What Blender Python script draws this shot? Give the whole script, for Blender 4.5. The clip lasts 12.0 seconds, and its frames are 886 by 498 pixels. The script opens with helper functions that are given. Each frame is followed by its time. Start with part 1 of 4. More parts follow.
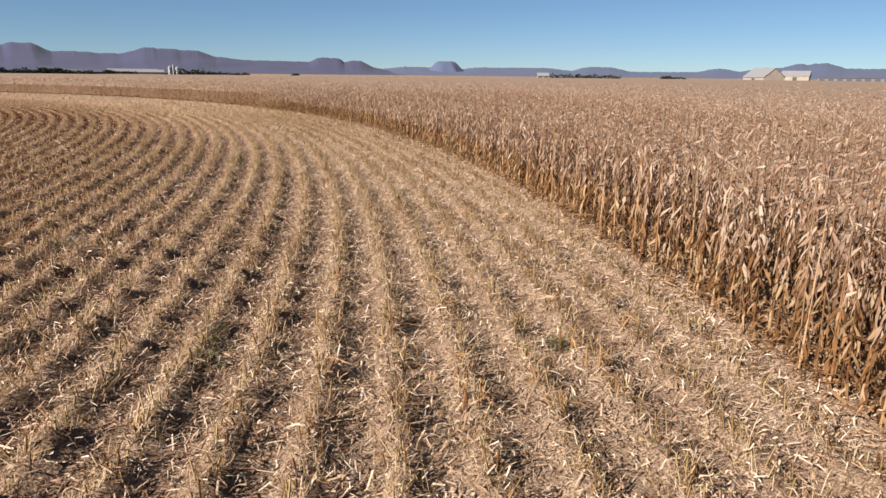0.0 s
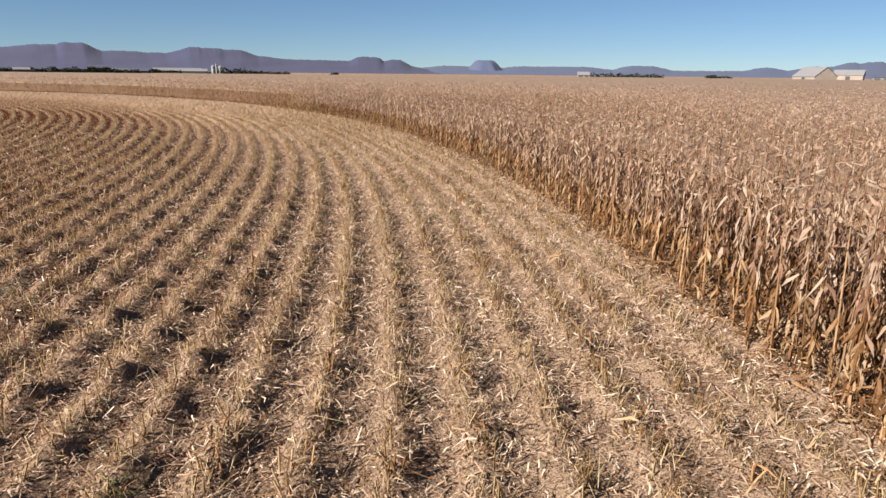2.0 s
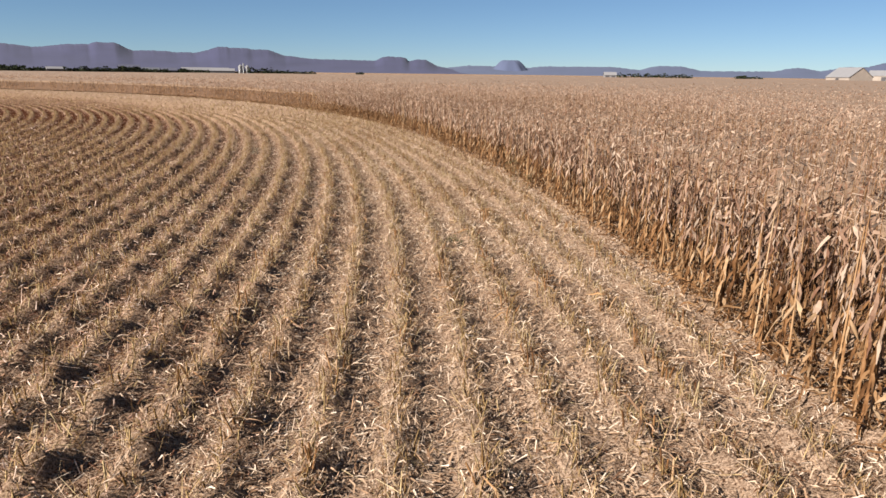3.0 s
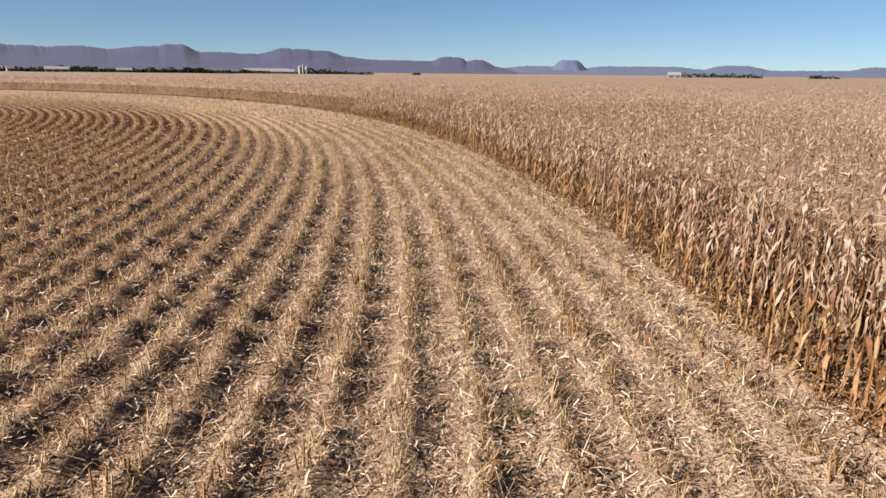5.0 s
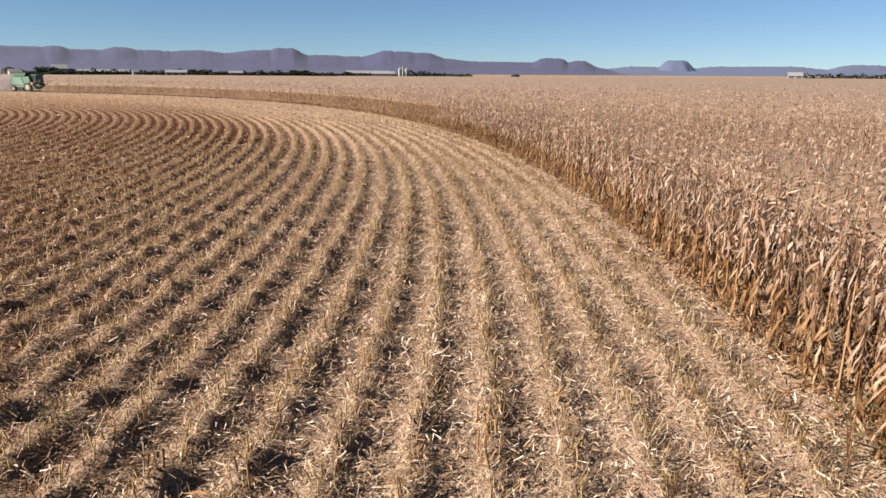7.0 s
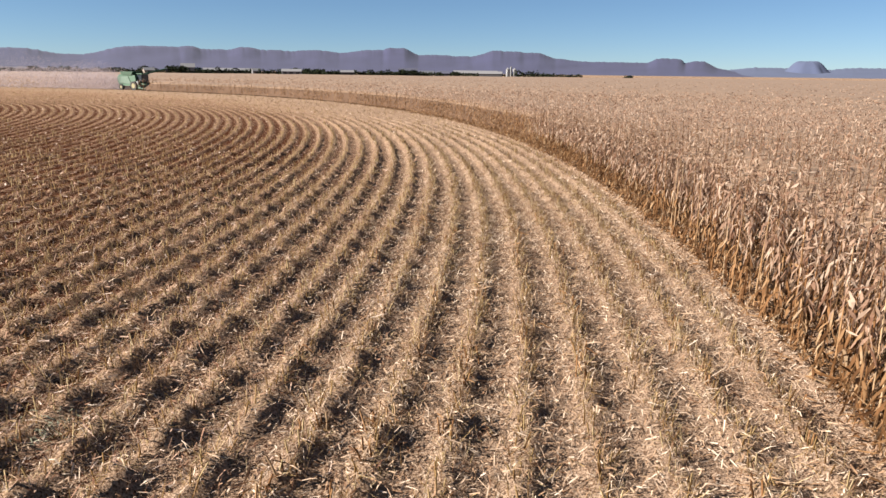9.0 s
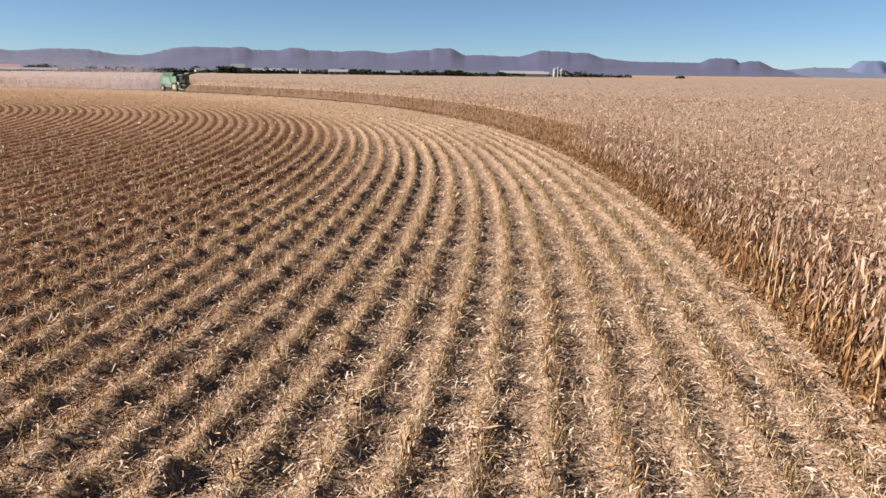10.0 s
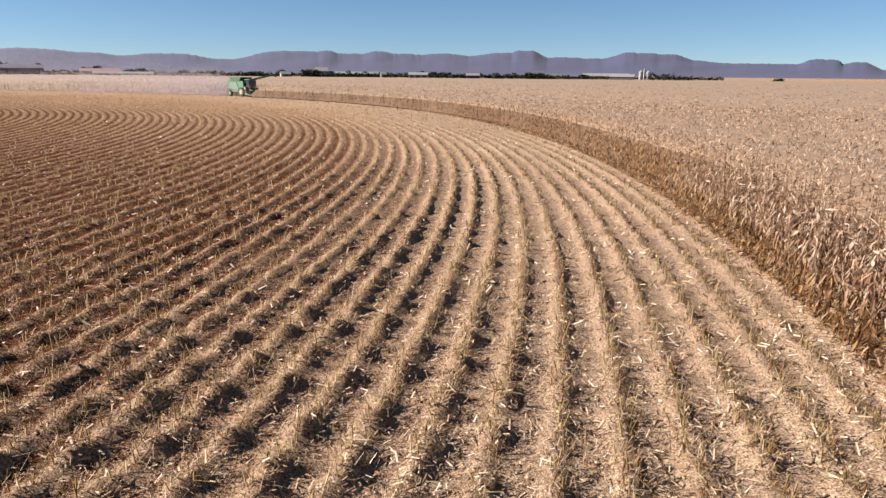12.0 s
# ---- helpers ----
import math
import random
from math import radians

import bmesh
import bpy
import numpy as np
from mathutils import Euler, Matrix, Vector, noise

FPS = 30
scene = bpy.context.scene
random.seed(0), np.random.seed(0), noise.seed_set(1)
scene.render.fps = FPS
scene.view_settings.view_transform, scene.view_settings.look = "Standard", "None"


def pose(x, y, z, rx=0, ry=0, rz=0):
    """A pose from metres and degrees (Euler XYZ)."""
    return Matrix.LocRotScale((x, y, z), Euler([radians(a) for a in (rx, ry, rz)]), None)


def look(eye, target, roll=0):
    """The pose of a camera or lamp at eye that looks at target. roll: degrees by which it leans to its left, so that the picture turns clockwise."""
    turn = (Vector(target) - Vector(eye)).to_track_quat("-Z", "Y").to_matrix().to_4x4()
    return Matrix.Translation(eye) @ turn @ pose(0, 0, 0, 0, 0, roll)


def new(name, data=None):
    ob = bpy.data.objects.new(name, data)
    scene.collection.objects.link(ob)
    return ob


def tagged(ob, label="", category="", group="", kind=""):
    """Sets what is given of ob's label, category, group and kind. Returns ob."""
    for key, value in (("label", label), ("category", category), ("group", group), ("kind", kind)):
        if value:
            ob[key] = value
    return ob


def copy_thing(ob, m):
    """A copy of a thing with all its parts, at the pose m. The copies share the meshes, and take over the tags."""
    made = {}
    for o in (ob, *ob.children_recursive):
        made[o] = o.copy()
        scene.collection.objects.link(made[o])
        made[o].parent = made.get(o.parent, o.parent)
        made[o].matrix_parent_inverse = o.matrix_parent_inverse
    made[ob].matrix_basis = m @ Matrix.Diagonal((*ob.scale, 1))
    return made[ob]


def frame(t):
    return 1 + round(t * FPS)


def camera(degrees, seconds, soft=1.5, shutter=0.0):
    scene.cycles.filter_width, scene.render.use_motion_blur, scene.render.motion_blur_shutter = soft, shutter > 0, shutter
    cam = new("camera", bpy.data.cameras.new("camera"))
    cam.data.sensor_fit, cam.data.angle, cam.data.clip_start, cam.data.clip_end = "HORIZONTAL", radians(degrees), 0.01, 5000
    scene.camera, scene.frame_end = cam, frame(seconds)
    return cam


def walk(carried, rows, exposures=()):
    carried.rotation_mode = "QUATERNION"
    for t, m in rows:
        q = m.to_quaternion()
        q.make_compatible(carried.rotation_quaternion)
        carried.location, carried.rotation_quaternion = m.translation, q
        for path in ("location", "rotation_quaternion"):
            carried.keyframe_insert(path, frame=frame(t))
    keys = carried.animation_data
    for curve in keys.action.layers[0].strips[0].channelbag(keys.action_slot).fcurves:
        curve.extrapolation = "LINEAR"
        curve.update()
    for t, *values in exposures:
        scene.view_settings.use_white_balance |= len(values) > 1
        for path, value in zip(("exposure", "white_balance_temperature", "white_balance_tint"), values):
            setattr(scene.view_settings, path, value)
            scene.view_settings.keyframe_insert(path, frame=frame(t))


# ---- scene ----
# ---- camera ----
cam = camera(69.0, 12.0)
# seconds, x, y, z, yaw, pitch, roll
PATH = [
    (0.0, -0.064, 1.073, 3.175, -0.27, -15.10, -0.57),
    (0.5, -0.043, 1.761, 3.203, 0.33, -15.13, -0.55),
    (1.0, -0.032, 2.505, 3.232, 1.04, -15.13, -0.54),
    (1.5, -0.010, 3.270, 3.264, 2.02, -15.20, -0.54),
    (2.0, -0.009, 4.070, 3.298, 3.06, -15.22, -0.58),
    (2.5, -0.034, 4.959, 3.320, 4.16, -15.22, -0.64),
    (3.0, -0.078, 5.922, 3.338, 5.21, -15.25, -0.68),
    (3.2, -0.102, 6.364, 3.352, 5.65, -15.28, -0.73),
    (4.8, -0.636, 11.824, 3.436, 9.56, -15.43, -0.60),
    (5.0, -0.694, 12.483, 3.422, 10.12, -15.28, -0.57),
    (5.5, -0.878, 14.249, 3.447, 11.75, -15.25, -0.54),
    (6.0, -1.123, 16.127, 3.521, 13.83, -15.25, -0.44),
    (6.5, -1.404, 18.033, 3.587, 16.16, -15.25, -0.40),
    (7.0, -1.694, 20.018, 3.626, 18.65, -15.22, -0.33),
    (7.2, -1.812, 20.816, 3.645, 19.68, -15.22, -0.25),
    (8.8, -3.540, 27.839, 3.808, 26.98, -15.31, -0.67),
    (9.0, -3.794, 28.682, 3.813, 27.97, -15.30, -0.65),
    (9.5, -4.475, 30.707, 3.885, 30.07, -15.30, -0.64),
    (10.0, -5.230, 32.747, 3.955, 31.95, -15.33, -0.64),
    (10.5, -6.058, 34.714, 4.041, 33.76, -15.31, -0.60),
    (11.0, -6.927, 36.640, 4.123, 35.49, -15.33, -0.54),
    (11.5, -7.825, 38.554, 4.172, 37.33, -15.28, -0.52),
    (12.0, -8.842, 40.493, 4.219, 38.92, -15.18, -0.50),
]
walk(cam, [(t, pose(x, y, z, 90 + pitch, roll, yaw)) for t, x, y, z, yaw, pitch, roll in PATH],
     exposures=[(0.0, 1.73), (12.0, 2.01)])

# Field plan: rows run in circles round the pivot point (CX, CY)
CX, CY = -107.43, -2.62     # centre of the circular rows
RE = 111.94              # radius of the first row of standing maize
ROW = 0.76               # row spacing
SWATH = 8 * ROW          # one pass of the harvester
COMBINE_A = 93.2         # bearing of the harvester round the pivot, degrees

# ---- light ----
SUN_AZ, SUN_EL = 132.0, 31.5      # degrees left of +y, degrees up
world = bpy.data.worlds.new("sky")
scene.world = world
world.use_nodes = True
wn = world.node_tree.nodes
sky = wn.new("ShaderNodeTexSky")
sky.sky_type = "NISHITA"
sky.sun_disc = False
sky.sun_elevation = radians(SUN_EL)
sky.sun_rotation = radians(-SUN_AZ)
sky.altitude = 1500
sky.air_density = 0.75
sky.dust_density = 0.12
sky.ozone_density = 1.5
wn["Background"].inputs["Strength"].default_value = 0.0220
clear = wn.new("ShaderNodeMix")
clear.data_type, clear.blend_type = "RGBA", "MULTIPLY"
clear.inputs["Factor"].default_value = 1.0
clear.inputs["B"].default_value = (0.85, 0.98, 1.13, 1)
world.node_tree.links.new(sky.outputs[0], clear.inputs["A"])
haze = wn.new("ShaderNodeMix")
haze.data_type = "RGBA"
haze.inputs["Factor"].default_value = 0.15
haze.inputs["B"].default_value = (2.7, 5.9, 8.9, 1)
world.node_tree.links.new(clear.outputs["Result"], haze.inputs["A"])
world.node_tree.links.new(haze.outputs["Result"], wn["Background"].inputs["Color"])
sun_data = bpy.data.lights.new("sun", "SUN")
sun_data.energy, sun_data.angle, sun_data.color = 5.0, radians(0.55), (1.0, 0.935, 0.85)
sun = new("sun", sun_data)
sun_way = Vector((-math.sin(radians(SUN_AZ)) * math.cos(radians(SUN_EL)), math.cos(radians(SUN_AZ)) * math.cos(radians(SUN_EL)), math.sin(radians(SUN_EL))))
sun.matrix_world = look(sun_way * 50, (0, 0, 0))


# ---- materials ----
def material(name):
    m = bpy.data.materials.new(name)
    m.use_nodes = True
    nt = m.node_tree
    return m, nt, nt.nodes, nt.links, nt.nodes["Principled BSDF"]


def ramp(nodes, stops):
    r = nodes.new("ShaderNodeValToRGB")
    e = r.color_ramp.elements
    while len(e) < len(stops):
        e.new(0.5)
    for k, (p, c) in zip(e, stops):
        k.position, k.color = p, (*c, 1)
    return r


def noise_node(nt, scale, detail=4, rough=0.6, coord="Object"):
    tc = nt.nodes.new("ShaderNodeTexCoord")
    n = nt.nodes.new("ShaderNodeTexNoise")
    n.inputs["Scale"].default_value, n.inputs["Detail"].default_value, n.inputs["Roughness"].default_value = scale, detail, rough
    nt.links.new(tc.outputs[coord], n.inputs["Vector"])
    return n


def plain(name, colour, rough=0.7, metal=0.0, vary=0.15, scale=3.0, bump=0.1):
    """Painted or bare surface with stains at two scales."""
    m, nt, nodes, links, b = material(name)
    a, c = noise_node(nt, scale), noise_node(nt, scale * 9)
    mix = nodes.new("ShaderNodeMath")
    mix.operation = "MULTIPLY_ADD"
    mix.inputs[1].default_value = 0.35
    links.new(c.outputs["Fac"], mix.inputs[0])
    links.new(a.outputs["Fac"], mix.inputs[2])
    dark = tuple(v * (1 - vary) for v in colour)
    light = tuple(min(1, v * (1 + vary)) for v in colour)
    r = ramp(nodes, [(0.4, dark), (0.95, light)])
    links.new(mix.outputs[0], r.inputs[0])
    links.new(r.outputs[0], b.inputs["Base Color"])
    b.inputs["Roughness"].default_value, b.inputs["Metallic"].default_value = rough, metal
    if bump:
        bp = nodes.new("ShaderNodeBump")
        bp.inputs["Strength"].default_value = bump
        links.new(c.outputs["Fac"], bp.inputs["Height"])
        links.new(bp.outputs[0], b.inputs["Normal"])
    return m


def leafy(name, stops, through_share=0.3, rough=0.75, fleck=14.0, objects=False):
    """Dry or green blades: each its own colour, flecked, letting some light through."""
    m, nt, nodes, links, b = material(name)
    if objects:
        rnd = nodes.new("ShaderNodeObjectInfo").outputs["Random"]
    else:
        rnd = nodes.new("ShaderNodeNewGeometry").outputs["Random Per Island"]
    n = noise_node(nt, fleck, 3)
    patch = noise_node(nt, 0.35, 2)
    add = nodes.new("ShaderNodeMath")
    add.operation = "MULTIPLY_ADD"
    add.inputs[1].default_value = 0.5
    links.new(n.outputs["Fac"], add.inputs[0])
    links.new(rnd, add.inputs[2])
    add2 = nodes.new("ShaderNodeMath")
    add2.operation = "MULTIPLY_ADD"
    add2.inputs[1].default_value = 0.5
    links.new(patch.outputs["Fac"], add2.inputs[0])
    links.new(add.outputs[0], add2.inputs[2])
    half = nodes.new("ShaderNodeMath")
    half.operation = "SUBTRACT"
    half.inputs[1].default_value = 0.5
    links.new(add2.outputs[0], half.inputs[0])
    r = ramp(nodes, stops)
    links.new(half.outputs[0], r.inputs[0])
    links.new(r.outputs[0], b.inputs["Base Color"])
    b.inputs["Roughness"].default_value = rough
    b.inputs["Specular IOR Level"].default_value = 0.08
    t = nodes.new("ShaderNodeBsdfTranslucent")
    links.new(r.outputs[0], t.inputs["Color"])
    mx = nodes.new("ShaderNodeMixShader")
    mx.inputs[0].default_value = through_share
    links.new(b.outputs[0], mx.inputs[1])
    links.new(t.outputs[0], mx.inputs[2])
    links.new(mx.outputs[0], nodes["Material Output"].inputs["Surface"])
    return m


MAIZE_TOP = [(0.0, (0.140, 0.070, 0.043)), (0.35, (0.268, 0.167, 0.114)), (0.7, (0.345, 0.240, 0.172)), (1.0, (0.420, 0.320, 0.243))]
# Low maize: browner by nature, with shade deep in the crop put into the colour.
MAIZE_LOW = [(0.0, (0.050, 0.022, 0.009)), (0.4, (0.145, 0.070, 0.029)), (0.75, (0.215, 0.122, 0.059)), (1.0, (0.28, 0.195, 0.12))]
STRAW = [(0.0, (0.066, 0.029, 0.014)), (0.3, (0.217, 0.133, 0.080)), (0.7, (0.320, 0.227, 0.157)), (1.0, (0.435, 0.346, 0.268))]
STRAW_OLD = [(0.0, (0.064, 0.024, 0.012)), (0.3, (0.212, 0.114, 0.072)), (0.7, (0.326, 0.212, 0.152)), (1.0, (0.448, 0.347, 0.288))]
STUBS = [(0.0, (0.085, 0.040, 0.013)), (0.4, (0.195, 0.117, 0.048)), (0.75, (0.284, 0.199, 0.096)), (1.0, (0.341, 0.263, 0.154))]
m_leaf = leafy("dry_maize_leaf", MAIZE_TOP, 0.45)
m_leaf_low = leafy("dry_shaded_lower_leaf", MAIZE_LOW, 0.3)
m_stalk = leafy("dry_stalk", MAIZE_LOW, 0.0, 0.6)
o_leaf = leafy("plant_leaf", MAIZE_TOP, 0.45, objects=True)
o_leaf_low = leafy("plant_shaded_lower_leaf", MAIZE_LOW, 0.2, objects=True)
o_stalk = leafy("plant_stalk", MAIZE_LOW, 0.0, 0.6, objects=True)
o_straw = leafy("loose_straw", STRAW, 0.25, objects=True)
o_stub = leafy("cut_stalk", MAIZE_LOW, 0.0, objects=True)
m_straw = leafy("chopped_straw", STRAW, 0.10)
m_straw_old = leafy("weathered_straw", STRAW_OLD, 0.10)
m_stub = leafy("stubble", STUBS, 0.18)
m_weed = leafy("weed_green", [(0.0, (0.028, 0.028, 0.012)), (0.5, (0.066, 0.066, 0.028)), (1.0, (0.132, 0.118, 0.056))], 0.25)
m_weed_grey = leafy("weed_grey", [(0.0, (0.094, 0.094, 0.061)), (1.0, (0.198, 0.198, 0.145))], 0.15)
m_tree = leafy("tree_green", [(0.0, (0.007, 0.010, 0.006)), (0.5, (0.016, 0.021, 0.010)), (1.0, (0.028, 0.033, 0.016))], 0.15, fleck=1.0)


def soil_material():
    """Dusty reddish soil strewn with fine chaff; farther fields lie in broad tan patches."""
    m, nt, nodes, links, b = material("field_soil")
    big, mid, fine = noise_node(nt, 0.08, 3), noise_node(nt, 5.5, 6, 0.7), noise_node(nt, 38, 4, 0.7)
    s = ramp(nodes, [(0.3, (0.016, 0.0045, 0.0020)), (0.62, (0.062, 0.0240, 0.0125))])
    links.new(mid.outputs["Fac"], s.inputs[0])
    chaff = ramp(nodes, [(0.36, (0.047, 0.022, 0.011)), (0.62, (0.330, 0.234, 0.165))])
    links.new(fine.outputs["Fac"], chaff.inputs[0])
    cover = nodes.new("ShaderNodeMath")
    cover.operation = "MULTIPLY_ADD"
    cover.inputs[1].default_value = 0.6
    links.new(mid.outputs["Fac"], cover.inputs[0])
    links.new(fine.outputs["Fac"], cover.inputs[2])
    tc = nodes.new("ShaderNodeTexCoord")
    far_off = nodes.new("ShaderNodeVectorMath")
    far_off.operation = "DISTANCE"
    far_off.inputs[1].default_value = (CX, CY, 0)
    links.new(tc.outputs["Object"], far_off.inputs[0])
    phase = nodes.new("ShaderNodeMath")
    phase.operation = "MULTIPLY_ADD"
    phase.inputs[1].default_value, phase.inputs[2].default_value = 2 * math.pi / ROW, -2 * math.pi * RE / ROW
    links.new(far_off.outputs["Value"], phase.inputs[0])
    wave = nodes.new("ShaderNodeMath")
    wave.operation = "COSINE"
    links.new(phase.outputs[0], wave.inputs[0])
    on_row = nodes.new("ShaderNodeMath")
    on_row.operation = "MULTIPLY_ADD"
    on_row.inputs[1].default_value = 0.11
    links.new(wave.outputs[0], on_row.inputs[0])
    links.new(cover.outputs[0], on_row.inputs[2])
    fresh = nodes.new("ShaderNodeMapRange")
    fresh.inputs["From Min"].default_value, fresh.inputs["From Max"].default_value = RE - 14.0, RE - 4.0
    fresh.inputs["To Max"].default_value = 0.36
    links.new(far_off.outputs["Value"], fresh.inputs["Value"])
    strewn = nodes.new("ShaderNodeMath")
    links.new(on_row.outputs[0], strewn.inputs[0])
    links.new(fresh.outputs[0], strewn.inputs[1])
    apart = nodes.new("ShaderNodeSeparateXYZ")
    links.new(tc.outputs["Object"], apart.inputs[0])
    thick = nodes.new("ShaderNodeMapRange")
    thick.inputs["From Min"].default_value, thick.inputs["From Max"].default_value = 50.0, 88.0
    thick.inputs["To Max"].default_value = 0.22
    links.new(apart.outputs["Y"], thick.inputs["Value"])
    spread = nodes.new("ShaderNodeMath")
    links.new(strewn.outputs[0], spread.inputs[0])
    links.new(thick.outputs[0], spread.inputs[1])
    c = ramp(nodes, [(0.815, (0, 0, 0)), (0.985, (1, 1, 1))])
    links.new(spread.outputs[0], c.inputs[0])
    mx = nodes.new("ShaderNodeMix")
    mx.data_type = "RGBA"
    links.new(c.outputs[0], mx.inputs["Factor"])
    links.new(s.outputs[0], mx.inputs["A"])
    age = nodes.new("ShaderNodeMapRange")
    age.inputs["From Min"].default_value, age.inputs["From Max"].default_value = RE - 14.0, RE - 5.0
    links.new(far_off.outputs["Value"], age.inputs["Value"])
    weathered = nodes.new("ShaderNodeMix")
    weathered.data_type, weathered.blend_type = "RGBA", "MULTIPLY"
    weathered.inputs["B"].default_value = (0.95, 0.89, 0.83, 1)
    older = nodes.new("ShaderNodeMath")
    older.operation = "SUBTRACT"
    older.inputs[0].default_value = 1.0
    links.new(age.outputs[0], older.inputs[1])
    links.new(older.outputs[0], weathered.inputs["Factor"])
    links.new(chaff.outputs[0], weathered.inputs["A"])
    links.new(weathered.outputs["Result"], mx.inputs["B"])
    tint = ramp(nodes, [(0.35, (0.88, 0.86, 0.86)), (0.7, (1, 1, 1))])
    links.new(big.outputs["Fac"], tint.inputs[0])
    mul = nodes.new("ShaderNodeMix")
    mul.data_type, mul.blend_type = "RGBA", "MULTIPLY"
    mul.inputs["Factor"].default_value = 1
    links.new(mx.outputs["Result"], mul.inputs["A"])
    links.new(tint.outputs[0], mul.inputs["B"])
    links.new(mul.outputs["Result"], b.inputs["Base Color"])
    b.inputs["Roughness"].default_value = 0.95
    b.inputs["Specular IOR Level"].default_value = 0.0
    bp = nodes.new("ShaderNodeBump")
    bp.inputs["Strength"].default_value, bp.inputs["Distance"].default_value = 0.8, 0.03
    links.new(cover.outputs[0], bp.inputs["Height"])
    links.new(bp.outputs[0], b.inputs["Normal"])
    return m


m_soil = soil_material()
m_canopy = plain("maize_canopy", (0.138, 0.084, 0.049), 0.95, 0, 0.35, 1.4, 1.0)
# Brown of the lower leaves plus the shade among them, put into the colour.
m_canopy_shaded = plain("maize_shaded_wall", (0.058, 0.027, 0.0102), 0.95, 0, 0.35, 2.2, 1.0)
# Distance haze is put into the hills' base colours, paler for the far ridge.
m_hill_hazed = plain("hazy_hill", (0.0205, 0.0208, 0.052), 1.0, 0, 0.12, 0.004, 0)
m_hill_hazed_far = plain("hazy_far_hill", (0.040, 0.049, 0.087), 1.0, 0, 0.08, 0.004, 0)
m_white = plain("white_sheet", (0.140, 0.134, 0.136), 0.5, 0, 0.08, 0.3, 0)
m_roof_grey = plain("galvanised_roof", (0.085, 0.085, 0.095), 0.45, 0.2, 0.12, 0.3, 0)
m_wall_tan = plain("tan_wall", (0.187, 0.152, 0.125), 0.85, 0, 0.15, 0.4, 0)
m_dark = plain("dark_opening", (0.032, 0.029, 0.032), 0.8, 0, 0.2, 0.5, 0)
m_dark_roof = plain("dark_roof", (0.050, 0.050, 0.072), 0.7, 0, 0.2, 0.3, 0)
m_bark = plain("bark", (0.086, 0.065, 0.050), 0.9, 0, 0.25, 2, 0.3)
m_green = plain("green_paint", (0.043, 0.094, 0.054), 0.65, 0, 0.2, 1.2, 0.05)
m_green_sunlit = plain("sunlit_green_paint", (0.072, 0.115, 0.082), 0.6, 0, 0.2, 1.2, 0.05)
m_green_dark = plain("dark_green_paint", (0.018, 0.050, 0.022), 0.5, 0, 0.2, 1.2, 0.05)
m_red_roof = plain("dull_red_roof", (0.173, 0.094, 0.094), 0.7, 0, 0.15, 0.3, 0)
m_hedge_wall = plain("shade_net", (0.072, 0.079, 0.050), 0.9, 0, 0.3, 0.4, 0)
m_dust = leafy("dust", [(0.0, (0.39, 0.325, 0.33)), (1.0, (0.42, 0.355, 0.36))], 0.5)
clear_air = m_dust.node_tree.nodes.new("ShaderNodeBsdfTransparent")
thin = m_dust.node_tree.nodes.new("ShaderNodeMixShader")
thin.inputs[0].default_value = 0.4
m_dust.node_tree.links.new(m_dust.node_tree.nodes["Material Output"].inputs["Surface"].links[0].from_socket, thin.inputs[1])
m_dust.node_tree.links.new(clear_air.outputs[0], thin.inputs[2])
m_dust.node_tree.links.new(thin.outputs[0], m_dust.node_tree.nodes["Material Output"].inputs["Surface"])
m_yellow = plain("yellow_rim", (0.20, 0.17, 0.085), 0.5, 0, 0.2, 2, 0.05)
m_tyre = plain("tyre", (0.022, 0.020, 0.019), 0.9, 0, 0.3, 3, 0.2)
m_glass = plain("cab_glass", (0.022, 0.029, 0.036), 0.1, 0, 0.05, 1, 0)
m_steel = plain("steel", (0.324, 0.324, 0.317), 0.4, 0.6, 0.15, 2, 0.05)


# ---- mesh tools ----
rng = np.random.default_rng(11)


class Soup:
    """Collects quads and turns them into one mesh."""

    def __init__(self):
        self.v, self.f, self.m, self.n = [], [], [], 0

    def add(self, verts, quads, mat=0):
        verts = np.asarray(verts, np.float32).reshape(-1, 3)
        quads = np.asarray(quads, np.int32).reshape(-1, 4)
        self.v.append(verts)
        self.f.append(quads + self.n)
        self.m.append(np.full(len(quads), mat, np.int32))
        self.n += len(verts)

    def mesh(self, name, materials, smooth=False):
        v, f, mi = np.concatenate(self.v), np.concatenate(self.f), np.concatenate(self.m)
        me = bpy.data.meshes.new(name)
        me.vertices.add(len(v))
        me.vertices.foreach_set("co", v.ravel())
        me.loops.add(f.size)
        me.loops.foreach_set("vertex_index", f.ravel())
        me.polygons.add(len(f))
        me.polygons.foreach_set("loop_start", np.arange(0, f.size, 4, dtype=np.int32))
        for mt in materials:
            me.materials.append(mt)
        me.polygons.foreach_set("material_index", mi)
        me.polygons.foreach_set("use_smooth", np.full(len(f), smooth))
        me.update(calc_edges=True)
        me.validate()
        return me


def strips(s, p, w, mat=0):
    """Ribbons: p (n, k, 3) midline, w (n, k, 3) half width."""
    n, k = p.shape[:2]
    v = np.stack([p - w, p + w], 2).reshape(-1, 3)
    i = (np.arange(n)[:, None] * k + np.arange(k - 1)[None]) * 2
    s.add(v, np.stack([i, i + 1, i + 3, i + 2], -1).reshape(-1, 4), mat)


